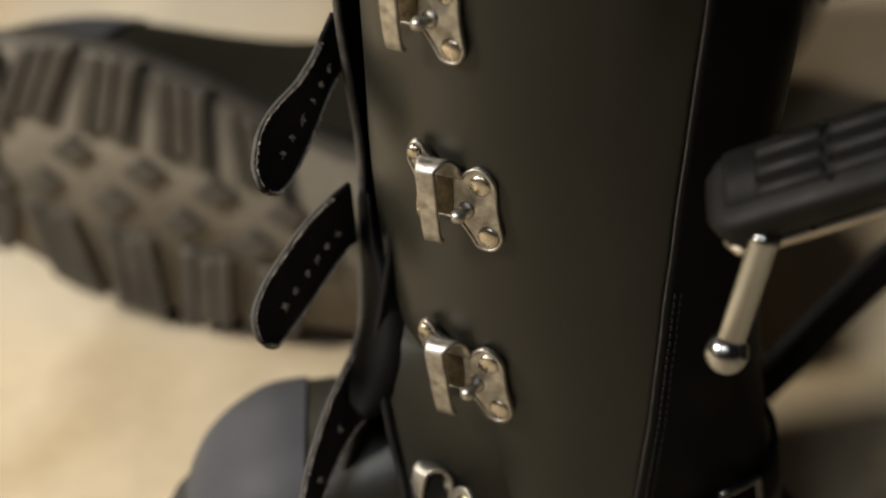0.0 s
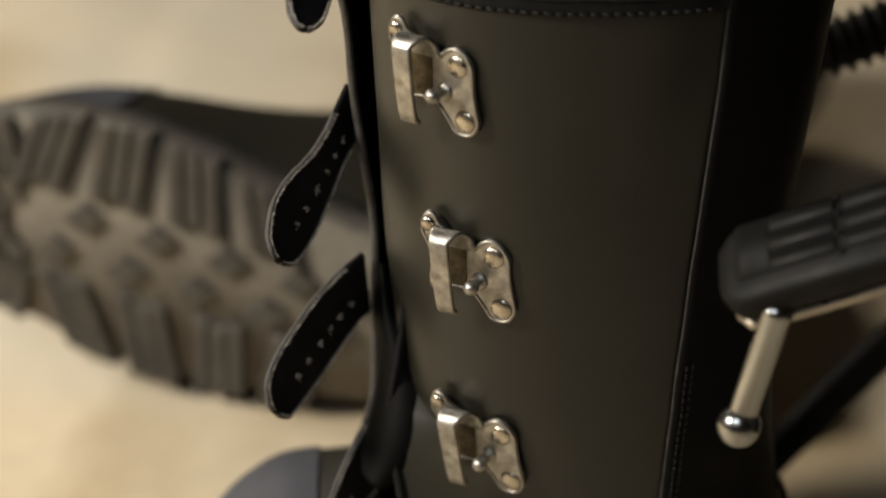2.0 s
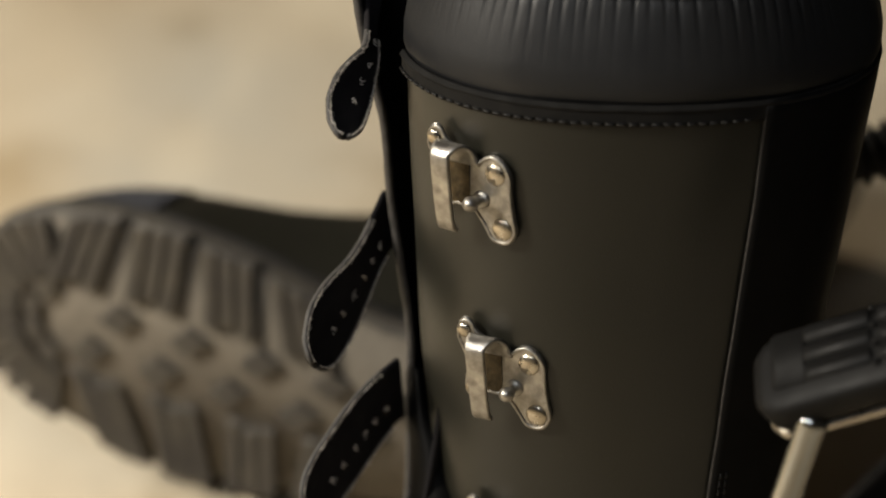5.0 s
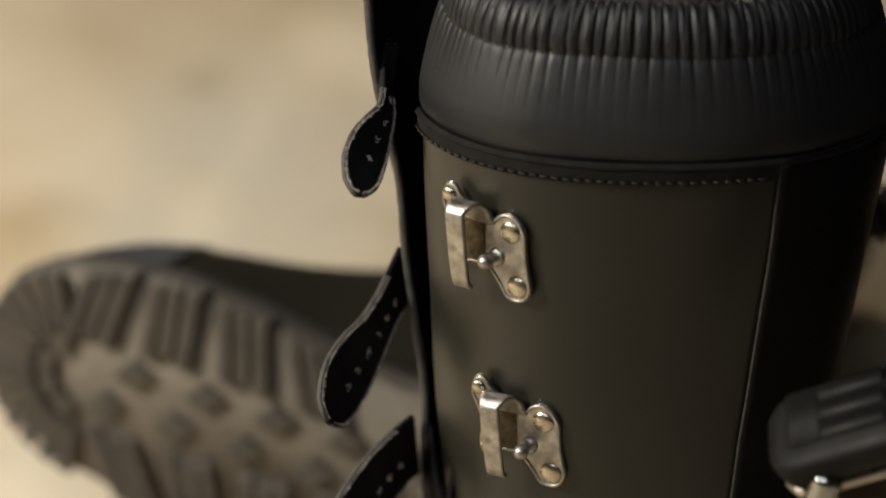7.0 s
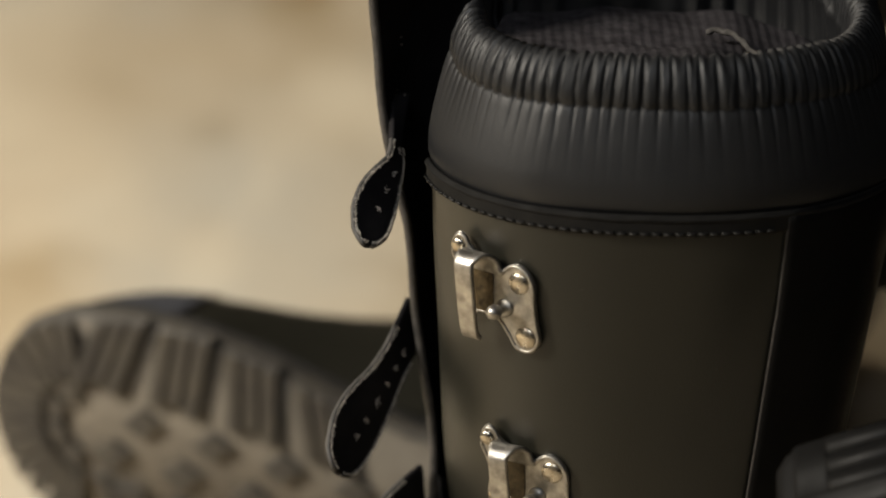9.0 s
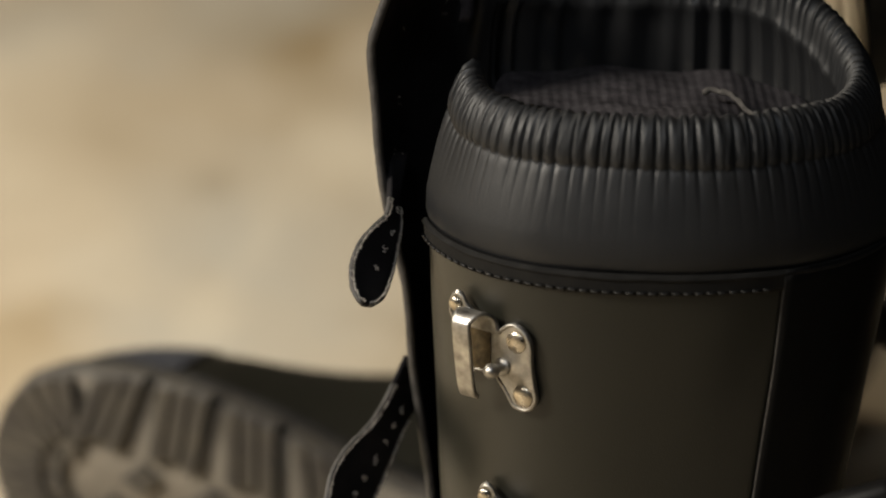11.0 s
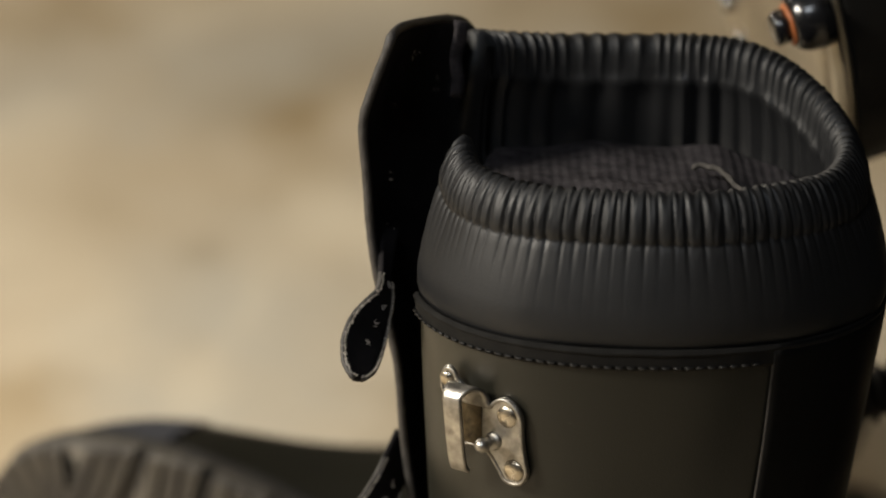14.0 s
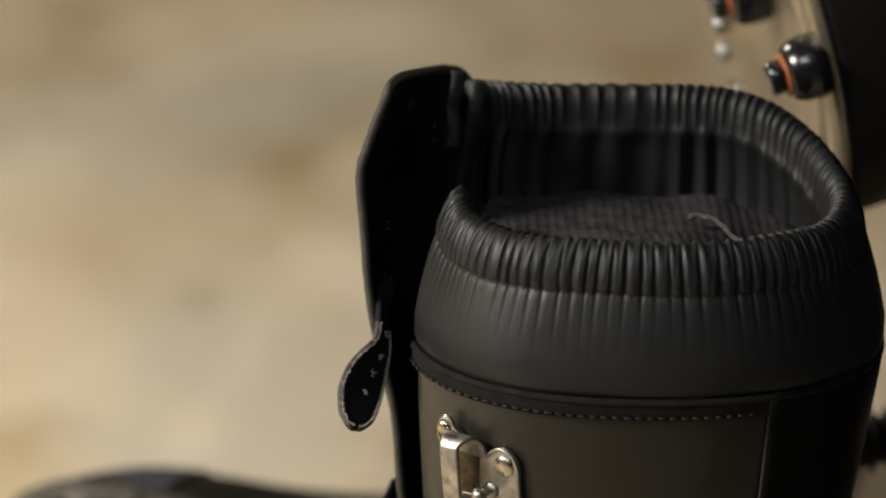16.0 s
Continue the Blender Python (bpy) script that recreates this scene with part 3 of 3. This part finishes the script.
part("stay_stitching", bm, THREAD, boot, "twin rows of black thread")
bm = bmesh.new()
collar(bm, 10, 327)
part("collar", bm, SOFT, boot, "soft padded leather collar, gathered along its rim")
# folded black band where the collar meets the shaft, sewn along its lower edge
bm = bmesh.new()
shaft_shell(bm, 10, 205, SEAM_Z - 0.0066, SEAM_Z + 0.0012, 150, 6, 0.0016, 0.0016, wobble=0.0008)
part("collar_welt", bm, WELT_LEATHER, boot, "folded black leather band below the collar")
bm = bmesh.new()
tube(bm, [shaft_at(10 + 195 * i / 150, SEAM_Z - 0.0004 + 0.0005 * noise.noise(Vector((i * 0.2, 0, 0))), 0.0012) for i in range(151)], 0.0011, 8)
part("collar_piping", bm, WELT_LEATHER, boot, "thin raised edge above the band")
bm = bmesh.new()
stitches(bm, [(shaft_at(11 + 102 * i / 120, SEAM_Z - 0.0056, 0.0018), shaft_normal(11 + 102 * i / 120, SEAM_Z - 0.0056)) for i in range(121)], 0.0030, 0.0041, 0.0006)
part("collar_stitching", bm, THREAD, boot, "black thread row below the collar")

# knitted lining stuffed inside, with a raised pale edge
bm = bmesh.new()
rows = []
for j in range(31):
    k = j / 30
    row = []
    for i in range(72):
        th = 5 * i
        v = shaft_at(th, 0.32, -0.0235)
        c = Vector((0.08, MID_Y, 0))
        p = c.lerp(v, k)
        p.z = 0.354 + 0.0060 * math.exp(-((p.x - 0.075) / 0.03) ** 2 - ((p.y - 0.96) / 0.03) ** 2) + 0.004 * noise.noise(Vector((p.x * 40, p.y * 40, 0))) + 0.03 * (p.y - MID_Y) - 0.012 * max(0, (p.x - 0.11) / 0.04)
        row.append(p)
    rows.append(row)
sheet(bm, rows[1:], True)
part("knit_lining", bm, KNIT, boot, "dark knitted lining inside the shaft")
bm = bmesh.new()
run = curve_points([(0.0960, 0.9900, 0.3590), (0.1011, 0.9887, 0.3605), (0.1072, 0.9817, 0.3600), (0.1115, 0.9717, 0.3580), (0.1188, 0.9608, 0.3560)], 12)
tube(bm, [p + Vector((0, 0, 0.001 * noise.noise(p * 300))) for p in run], [0.0011 + 0.0003 * noise.noise(p * 500) for p in run], 7)
part("lining_edge", bm, LINING_EDGE, boot, "pale raw edge of the lining")

# opened inner flap
FLAP_EDGE = [(0.03, -0.034), (0.06, -0.024), (0.09, -0.0150), (0.115, -0.0065), (0.135, -0.0055), (0.19, -0.0045), (0.205, -0.0058), (0.235, -0.0095), (0.255, -0.0125), (0.285, -0.0150), (0.31, -0.0200),
             (0.34, -0.0240), (0.370, -0.0268), (0.380, -0.0268), (0.412, -0.0158), (0.43, -0.0130)]
FLAP_TOP = [(0.0, 0.380), (0.25, 0.390), (0.38, 0.4015), (0.50, 0.4045), (0.66, 0.4065), (0.80, 0.4090), (0.92, 0.4110), (1.0, 0.4110)]


def flap_at(s, v, off):
    z = 0.035 + (lerp_table(FLAP_TOP, s) - 0.035) * v
    xe = smooth_table(FLAP_EDGE, z, 0.003)
    p0, p1, p2 = Vector((0.040, 1.050)), Vector((-0.004, 1.050)), Vector((xe, 0.985))
    q = p0 * (1 - s) ** 2 + p1 * 2 * s * (1 - s) + p2 * s * s
    d = ((p1 - p0) * (1 - s) + (p2 - p1) * s).normalized()
    n = Vector((d.y, -d.x))
    w = 0.0015 * noise.noise(Vector((s * 3, z * 20, 5)))
    return Vector((q.x + n.x * (off + w), q.y + n.y * (off + w), z))


bm = bmesh.new()
slab(bm, [[flap_at(i / 24, j / 90, 0.0013) for i in range(25)] for j in range(91)], [[flap_at(i / 24, j / 90, -0.0013) for i in range(25)] for j in range(91)])
flap = part("flap", bm, FLESH, boot, "opened leather flap showing its raw black inner face")
bm = bmesh.new()
run = [flap_at(1.0, j / 120, 0) for j in range(121)] + [flap_at(1 - j / 30, 1.0, 0) for j in range(1, 25)]
tube(bm, run, [0.0018 + 0.0003 * noise.noise(p * 400) for p in run], 8)
part("flap_edge", bm, EDGE, flap, "worn cut edge of the flap")
rnd = random.Random(11)
for s, v in ((0.72, 0.965), (0.80, 0.915), (0.86, 0.845), (0.9, 0.79), (0.55, 0.93)):
    c = flap_at(s, v, 0.0016)
    bm = bmesh.new()
    for _ in range(40):
        p = c + Vector((rnd.gauss(0, 0.0018), rnd.gauss(0, 0.0006), rnd.gauss(0, 0.0018)))
        tube(bm, [p, p + Vector((rnd.uniform(-1, 1), rnd.uniform(-1, 0), rnd.uniform(-1, 1))) * 0.0012], [0.0002, 0.0001], 4)
    part("frayed_stitch_end", bm, FRAY, flap, "pale frayed stitch end")
# knit strip along the collar's end on the flap
bm = bmesh.new()
def binding(k, j, back):
    return Vector((0.0054 + 0.0014 * j + 0.0050 * k + 0.0006 * math.sin(9 * j), 1.018 + 0.002 * k + back, 0.378 + 0.0295 * j - 0.0012 * k))


slab(bm, [[binding(i / 3, j / 12, 0.0) for i in range(4)] for j in range(13)], [[binding(i / 3, j / 12, 0.003) for i in range(4)] for j in range(13)])
part("collar_binding", bm, KNIT, boot, "dark woven binding at the collar's end")

STRAPS = [
    [((-0.0108, 1.0000, 0.2372), (0.0030, 0.0040, -0.0118)), ((-0.0152, 0.9910, 0.2333), (0.0027, 0.0040, -0.0098)), ((-0.0190, 0.9830, 0.2288), (0.0029, 0.0040, -0.0082)), ((-0.0239, 0.9740, 0.2225), (0.0038, 0.0040, -0.0088)),
     ((-0.0302, 0.9660, 0.2153), (0.0053, 0.0040, -0.0107)), ((-0.0355, 0.9570, 0.2090), (0.0055, 0.0040, -0.0112)), ((-0.0388, 0.9490, 0.2038), (0.0044, 0.0040, -0.0085)), ((-0.0396, 0.9400, 0.2022), (0.0030, 0.0040, -0.0050))],
    [((-0.0080, 0.9850, 0.1692), (0.0010, 0.0040, -0.0150)), ((-0.0125, 0.9780, 0.1688), (0.0017, 0.0040, -0.0142)), ((-0.0181, 0.9710, 0.1660), (0.0031, 0.0040, -0.0133)), ((-0.0240, 0.9640, 0.1613), (0.0039, 0.0040, -0.0132)),
     ((-0.0301, 0.9560, 0.1556), (0.0042, 0.0040, -0.0128)), ((-0.0363, 0.9490, 0.1492), (0.0044, 0.0040, -0.0119)), ((-0.0408, 0.9420, 0.1438), (0.0041, 0.0040, -0.0100)), ((-0.0425, 0.9350, 0.1403), (0.0034, 0.0040, -0.0060))],
    [((-0.0165, 0.9990, 0.3310), (0.0036, 0.0020, -0.0010)), ((-0.0177, 0.9800, 0.3210), (0.0017, 0.0020, -0.0025)), ((-0.0181, 0.9690, 0.3156), (0.0021, 0.0020, -0.0036)), ((-0.0209, 0.9610, 0.3122), (0.0039, 0.0020, -0.0048)),
     ((-0.0235, 0.9530, 0.3093), (0.0056, 0.0020, -0.0053)), ((-0.0256, 0.9450, 0.3055), (0.0065, 0.0020, -0.0044)), ((-0.0266, 0.9380, 0.3012), (0.0056, 0.0020, -0.0030)), ((-0.0270, 0.9300, 0.2984), (0.0034, 0.0020, -0.0016))],
    [((0.0015, 0.9780, 0.1220), (0.0055, 0.0030, -0.0080)), ((-0.0025, 0.9680, 0.1100), (0.0053, 0.0030, -0.0105)), ((-0.0087, 0.9580, 0.1030), (0.0047, 0.0030, -0.0104)), ((-0.0146, 0.9480, 0.0975), (0.0044, 0.0030, -0.0080)),
     ((-0.0200, 0.9360, 0.0908), (0.0040, 0.0030, -0.0055)), ((-0.0242, 0.9250, 0.0836), (0.0034, 0.0030, -0.0042)), ((-0.0267, 0.9150, 0.0775), (0.0028, 0.0030, -0.0035)), ((-0.0281, 0.9080, 0.0720), (0.0022, 0.0030, -0.0030))],
]
for rows, wide, holes in zip(STRAPS, (1.0, 1.0, 1.0, 1.0), (6, 6, 4, 3)):
    strap(rows, boot, wide, holes)

# black fold where the flap doubles back low down: left x, right x, y, left z, right z
FOLD = [(-0.0050, -0.0007, 0.9850, 0.1810, 0.1780), (-0.0058, 0.0021, 0.9750, 0.1615, 0.1635), (-0.0052, 0.0079, 0.9660, 0.1490, 0.1509), (-0.0048, 0.0120, 0.9580, 0.1359, 0.1378),
        (-0.0079, 0.0126, 0.9520, 0.1244, 0.1250), (-0.0108, 0.0079, 0.9480, 0.1141, 0.1110), (-0.0127, -0.0014, 0.9460, 0.1052, 0.1009)]


def fold_rows(off):
    cols = []
    for k in [i / 10 for i in range(11)]:
        run = curve_points([(x0 + (x1 - x0) * k, y + 0.006 - 0.008 * k - 0.006 * math.sin(math.pi * k) + off, z0 + (z1 - z0) * k) for x0, x1, y, z0, z1 in FOLD], 6)
        cols.append(run)
    return [[c[j] for c in cols] for j in range(len(cols[0]))]


bm = bmesh.new()
slab(bm, fold_rows(0.0), fold_rows(0.0024))
part("flap_fold", bm, STAY, flap, "black fold at the flap's lower end")
bm = bmesh.new()
tube(bm, curve_points([(0.0000, 0.947, 0.116), (0.0018, 0.945, 0.1105), (0.0042, 0.940, 0.0982), (0.0072, 0.936, 0.0852), (0.0094, 0.930, 0.0760), (0.0110, 0.922, 0.0620)], 8), 0.0017, 8)
part("quarter_edge", bm, WELT_LEATHER, boot, "dark turned edge of the front opening")

# front quarter of the ankle, from that edge round to the shaft
QUARTER = [(0.160, 0.0100, 0.975), (0.145, 0.0070, 0.962), (0.130, 0.0030, 0.952), (0.116, 0.0000, 0.947), (0.1105, 0.0018, 0.945), (0.0982, 0.0042, 0.940), (0.0852, 0.0072, 0.936), (0.0760, 0.0094, 0.930), (0.0620, 0.0110, 0.922), (0.050, 0.012, 0.918)]


def quarter(k, j, back):
    z, x, y = QUARTER[j]
    end = shaft_at(64, z + 0.002, -0.0012 - back)
    mid = Vector((x + 0.012, y - 0.003 + back, z))
    a = Vector((x, y + 0.001 + back, z))
    if j == 0:
        return shaft_at(16 + 48 * k, z, -0.0012 - back)
    return a * (1 - k) ** 2 + mid * 2 * k * (1 - k) + end * k * k


bm = bmesh.new()
slab(bm, [[quarter(i / 14, j, 0.0) for i in range(15)] for j in range(len(QUARTER))], [[quarter(i / 14, j, 0.0022) for i in range(15)] for j in range(len(QUARTER))])
part("quarter", bm, LEATHER, boot, "smooth black leather quarter over the ankle")

# ankle strap with a small gloss black buckle at the back
bm = bmesh.new()
slab(bm, [[shaft_at(104 + 3 * i, 0.046 + 0.016 * j / 4 + 0.0003 * i, 0.0062) for i in range(31)] for j in range(5)],
     [[shaft_at(104 + 3 * i, 0.046 + 0.016 * j / 4 + 0.0003 * i, 0.0036) for i in range(31)] for j in range(5)])
ankle_strap = part("ankle_strap", bm, STAY, boot, "black leather strap round the ankle")
bm = bmesh.new()
ring = [(126, 0.040), (126, 0.070), (142, 0.070), (142, 0.040)]
run = []
for (a0, z0), (a1, z1) in zip(ring, ring[1:] + ring[:1]):
    run += [shaft_at(a0 + (a1 - a0) * k / 6, z0 + (z1 - z0) * k / 6, 0.0080) for k in range(6)]
tube(bm, run + run[:1], 0.0020, 8)
buckle = part("buckle", bm, GLOSS, ankle_strap, "gloss black wire buckle")
bm = bmesh.new()
tube(bm, [shaft_at(126 + 17 * k / 6, 0.055, 0.0085) for k in range(7)], 0.0013, 8)
part("prong", bm, GLOSS, buckle, "gloss black buckle prong")

# hook fasteners down the outer side
for th, z, tilt in ((51.0, 0.2756, 0), (61.0, 0.2020, 0), (58.4, 0.1252, 0)):
    n = shaft_normal(th, z)
    tangent = shaft_at(th + 2, z) - shaft_at(th - 2, z)
    hook_buckle(frame_of(shaft_at(th, z) + n * 0.0002, tangent, n) @ pose(0, 0, 0, 0, 0, tilt), boot)
hook_buckle(frame_of((0.0275, 0.9260, 0.0635), (0.62, -0.78, -0.04), (-0.76, -0.60, 0.25)), boot)
hook_buckle(frame_of((0.0000, 0.9440, 0.0300), (0.75, -0.6, -0.2), (-0.52, -0.72, 0.45)), boot)

# gusset behind the open front
bm = bmesh.new()
slab(bm, [[Vector((0.012 + 0.01 * math.sin(i / 12 * 3.1) - 0.03 * (1 - j / 30) ** 2, 0.955 + 0.07 * i / 12, 0.06 + 0.22 * j / 30)) for i in range(13)] for j in range(31)],
     [[Vector((0.0145 + 0.01 * math.sin(i / 12 * 3.1) - 0.03 * (1 - j / 30) ** 2, 0.955 + 0.07 * i / 12, 0.06 + 0.22 * j / 30)) for i in range(13)] for j in range(31)])
part("tongue", bm, FLESH, boot, "black leather tongue inside the opening")
place_under(boot, boot_m)

# ---- the other boot, lying on its side ----
other = empty("tall_boot")
tagged(other, "tall black leather boot lying on its side, dusty lugged sole showing", "boot", "pair of boots")
boot_base(other, 1.05, 1.23, 1.03, 1.45, 0.62, True)
LIE_SHEAR = 0.17
bm = bmesh.new()
shaft_shell(bm, 0, 359.5, 0.045, SEAM_Z, 90, 24, 0.0, 0.0028, flat=0.95, wobble=0.004)
for v in bm.verts:
    v.co.x += LIE_SHEAR * max(0.0, v.co.z - 0.08)
    v.co.y += 0.16 * max(0.0, v.co.z - 0.16)
part("shaft", bm, LEATHER, other, "smooth black leather shaft")
bm = bmesh.new()
collar(bm, 0, 360, flat=0.95)
for v in bm.verts:
    v.co.x += LIE_SHEAR * max(0.0, v.co.z - 0.08)
    v.co.y += 0.16 * max(0.0, v.co.z - 0.16)
part("collar", bm, SOFT, other, "soft padded leather collar, gathered along its rim")
lie = Matrix(((0.948, -0.0295, 0.317, 0), (-0.308, 0.167, 0.936, 0), (-0.0806, -0.9855, 0.149, 0), (0, 0, 0, 1)))
other.matrix_basis = Matrix.Translation((0.0098, 1.1372, 0.0600)) @ lie
place_under(other, boot_m)

# ---- motorcycle parts beside the boots ----
bike = empty("motorcycle", (0.42, 1.0, 0))
tagged(bike, "parked motorcycle with rubber foot peg and cast alloy hub", "motorcycle")
e1 = Vector((0.86, -0.26, 0.43)).normalized()
e2 = Vector((0.35, -0.90, -0.20))
e2 = (e2 - e1 * e2.dot(e1)).normalized()
up = e2.cross(e1)
up = up if up.z > 0 else -up
PEG_END = Vector((0.1165, 0.857, 0.2345))


def peg_point(a, b, c):
    return PEG_END + e1 * a + e2 * b + up * c


def rounded_bar(bm, a0, a1, half, low, high, rad, end_round):
    rows = []
    na = 40
    for i in range(na + 1):
        a = a0 + (a1 - a0) * i / na
        k = max(0.0, 1 - (a - a0) / end_round)
        sh = math.sqrt(max(0.02, 1 - k ** 2.5))
        row = []
        for j in range(28):
            ang = 2 * math.pi * j / 28
            c, s = math.cos(ang), math.sin(ang)
            x = half * (0.55 + 0.45 * sh) * math.copysign(abs(c) ** 0.45, c)
            y = (high + low) / 2 + (high - low) / 2 * (0.72 + 0.28 * sh) * math.copysign(abs(s) ** 0.45, s)
            row.append(peg_point(a, x, y))
        rows.append(row)
    vs = sheet(bm, rows, True)
    bm.faces.new(vs[0][::-1])
    bm.faces.new(vs[-1])


peg = empty("foot_peg")
peg.parent = bike
bm = bmesh.new()
rounded_bar(bm, 0.0, 0.16, 0.0165, -0.006, 0.009, 0.004, 0.012)
pad = part("rubber_pad", bm, RUBBER, peg, "ribbed black rubber tread")
bm = bmesh.new()
rounded_bar(bm, -0.0005, 0.16, 0.0164, -0.0108, -0.0058, 0.003, 0.012)
part("peg_bar", bm, SATIN, peg, "satin steel bar under the rubber")
# raised ribs on the tread, with narrow grooves between them and a row of pips across each break
for b in (-0.0112, -0.0034, 0.0044):
    for a0, a1 in ((0.0195, 0.0440), (0.0465, 0.0800), (0.0825, 0.1160)):
        bm = bmesh.new()
        v = []
        for a, w in ((a0, 0.8), (a0 + 0.0015, 1), (a1 - 0.0015, 1), (a1, 0.8)):
            v.append([peg_point(a, b - 0.0036 * w, 0.0085), peg_point(a, b - 0.0034 * w, 0.0099), peg_point(a, b + 0.0034 * w, 0.0099), peg_point(a, b + 0.0036 * w, 0.0085)])
        vs = sheet(bm, v)
        bm.faces.new(vs[0])
        bm.faces.new(vs[-1])
        part("rib", bm, RUBBER, pad)
bm = bmesh.new()
vs = sheet(bm, [[peg_point(a, -0.0148 * w, 0.0085), peg_point(a, -0.0144 * w, 0.0099), peg_point(a, 0.0076 * w, 0.0099), peg_point(a, 0.0080 * w, 0.0085)] for a, w in ((0.0075, 0.92), (0.0095, 1), (0.0192, 1), (0.0196, 1))])
bm.faces.new(vs[0])
bm.faces.new(vs[-1])
part("end_rib", bm, RUBBER, pad)
for a in (0.04525, 0.08125):
    for b in (-0.0073, 0.0005, 0.0083, -0.0140):
        bm = bmesh.new()
        bmesh.ops.create_icosphere(bm, subdivisions=2, radius=0.0013, matrix=Matrix.Translation(peg_point(a, b, 0.0098)))
        part("pip", bm, RUBBER, pad)
neck, ball = Vector((0.1312, 0.8420, 0.2300)), Vector((0.1200, 0.8388, 0.1890))
bm = bmesh.new()
d = (ball - neck).normalized()
tube(bm, [neck - d * 0.004, neck, neck + d * 0.001, ball - d * 0.006, ball], [0.0058, 0.0058, 0.0053, 0.0050, 0.0050], 20)
feeler = part("feeler_stem", bm, CHROME, peg, "polished steel feeler pin")
bm = bmesh.new()
bmesh.ops.create_uvsphere(bm, u_segments=28, v_segments=18, radius=0.0077, matrix=Matrix.Translation(ball))
part("feeler_ball", bm, CHROME, feeler, "shiny steel ball end")
# alloy-faced black drum with bolts, above and behind the collar
HUB_N = Vector((-0.956, -0.180, -0.287)).normalized()
HUB = frame_of((0.1336, 1.1578, 0.4085), (0.2, 0.3, 1.0), HUB_N)
bm = bmesh.new()
lathe(bm, [(0.01, -0.002), (0.060, -0.002), (0.0620, 0.0005), (0.0740, 0.0005), (0.0765, 0.0030), (0.0900, 0.0030), (0.0915, 0.0012), (0.0955, 0.0012), (0.0970, 0.0032), (0.1030, 0.0032), (0.1068, 0.0016), (0.1085, -0.0005), (0.1085, -0.0025), (0.1050, -0.004)], HUB, 96)
hub = part("alloy_face", bm, ALLOY, bike, "cast alloy end face with bolts")
bm = bmesh.new()
lathe(bm, [(0.09, -0.0026), (0.1080, -0.0030), (0.1092, -0.0060), (0.1095, -0.05), (0.1095, -0.20), (0.09, -0.21)], HUB, 96)
part("black_drum", bm, RUBBER, bike, "matt black drum behind the alloy face")
for p, size in (((0.1525, 1.0618, 0.3988), 1.0), ((0.1362, 1.1348, 0.4095), 1.0)):
    m = frame_of(p, (0, 0, 1), HUB_N) @ Matrix.Scale(size, 4)
    bm = bmesh.new()
    lathe(bm, [(0.0130, -0.001), (0.0132, 0.0040), (0.0126, 0.0090), (0.0108, 0.0130), (0.0090, 0.0142)], m, 28)
    b = part("bolt_boss", bm, GLOSS, hub, "domed gloss black boss")
    bm = bmesh.new()
    lathe(bm, [(0.0080, 0.0140), (0.0088, 0.0143), (0.0088, 0.0152), (0.0060, 0.0156)], m, 28)
    part("washer", bm, ORANGE, b, "orange washer")
    bm = bmesh.new()
    lathe(bm, [(0.0066, 0.0152), (0.0074, 0.0160), (0.0074, 0.0200), (0.0062, 0.0216), (0.0020, 0.0220)], m, 6)
    part("bolt_head", bm, GLOSS, b, "glossy black bolt head")
for p in ((0.1344, 1.2210, 0.3592), (0.1403, 1.2156, 0.3427), (0.1438, 1.2134, 0.3325), (0.1312, 1.2150, 0.3735)):
    bm = bmesh.new()
    lathe(bm, [(0.0042, 0.0), (0.0042, 0.004), (0.0032, 0.0056), (0.0008, 0.0062)], frame_of(p, (0, 0, 1), HUB_N), 14)
    part("small_screw", bm, CHROME, hub, "small bright screw")
# frame and wheel that carry the peg and hub, beyond the view
bm = bmesh.new()
tube(bm, [peg_point(0.15, 0, -0.002), (0.34, 0.90, 0.34), (0.42, 1.0, 0.34)], 0.011, 16)
part("peg_bracket", bm, GLOSS, bike)
bm = bmesh.new()
tube(bm, [HUB @ Vector((0, 0, -0.20)), (0.42, 1.28, 0.44), (0.42, 1.1, 0.36), (0.42, 1.0, 0.34)], 0.014, 16)
part("frame_tube", bm, GLOSS, bike)
bm = bmesh.new()
tube(bm, curve_points([(0.128, 1.045, 0.011), (0.176, 1.080, 0.040), (0.226, 1.085, 0.093), (0.30, 1.07, 0.17), (0.42, 1.0, 0.33)], 8), 0.0085, 16)
part("side_stand", bm, RUBBER, bike, "black side stand leg")
# ridged rubber hose behind the shaft
run = curve_points([(0.150, 1.118, 0.203), (0.183, 1.110, 0.213), (0.206, 1.108, 0.222), (0.26, 1.10, 0.25), (0.34, 1.06, 0.29), (0.42, 1.0, 0.31)], 60)
bm = bmesh.new()
length, radii = 0.0, []
for p, q in zip(run, run[1:] + run[-1:]):
    ridge = max(0.0, math.sin(length * 2 * math.pi / 0.0065))
    radii.append(0.0100 + 0.0032 * ridge ** 0.6)
    length += (q - p).length
tube(bm, run, radii, 20)
part("ridged_hose", bm, RUBBER, bike, "ridged black rubber hose")
wheel_m = frame_of((0.42, 1.0, 0.335), (0, 1, 0), (-1, 0, 0))
bm = bmesh.new()
lathe(bm, [(0.255, -0.045), (0.29, -0.055), (0.32, -0.045), (0.335, -0.015), (0.335, 0.015), (0.32, 0.045), (0.29, 0.055), (0.255, 0.045)], wheel_m, 64)
wheel = part("wheel", bm, RUBBER, bike, "black motorcycle tyre")
place_under(bike, Matrix.Translation(bike.location).inverted())
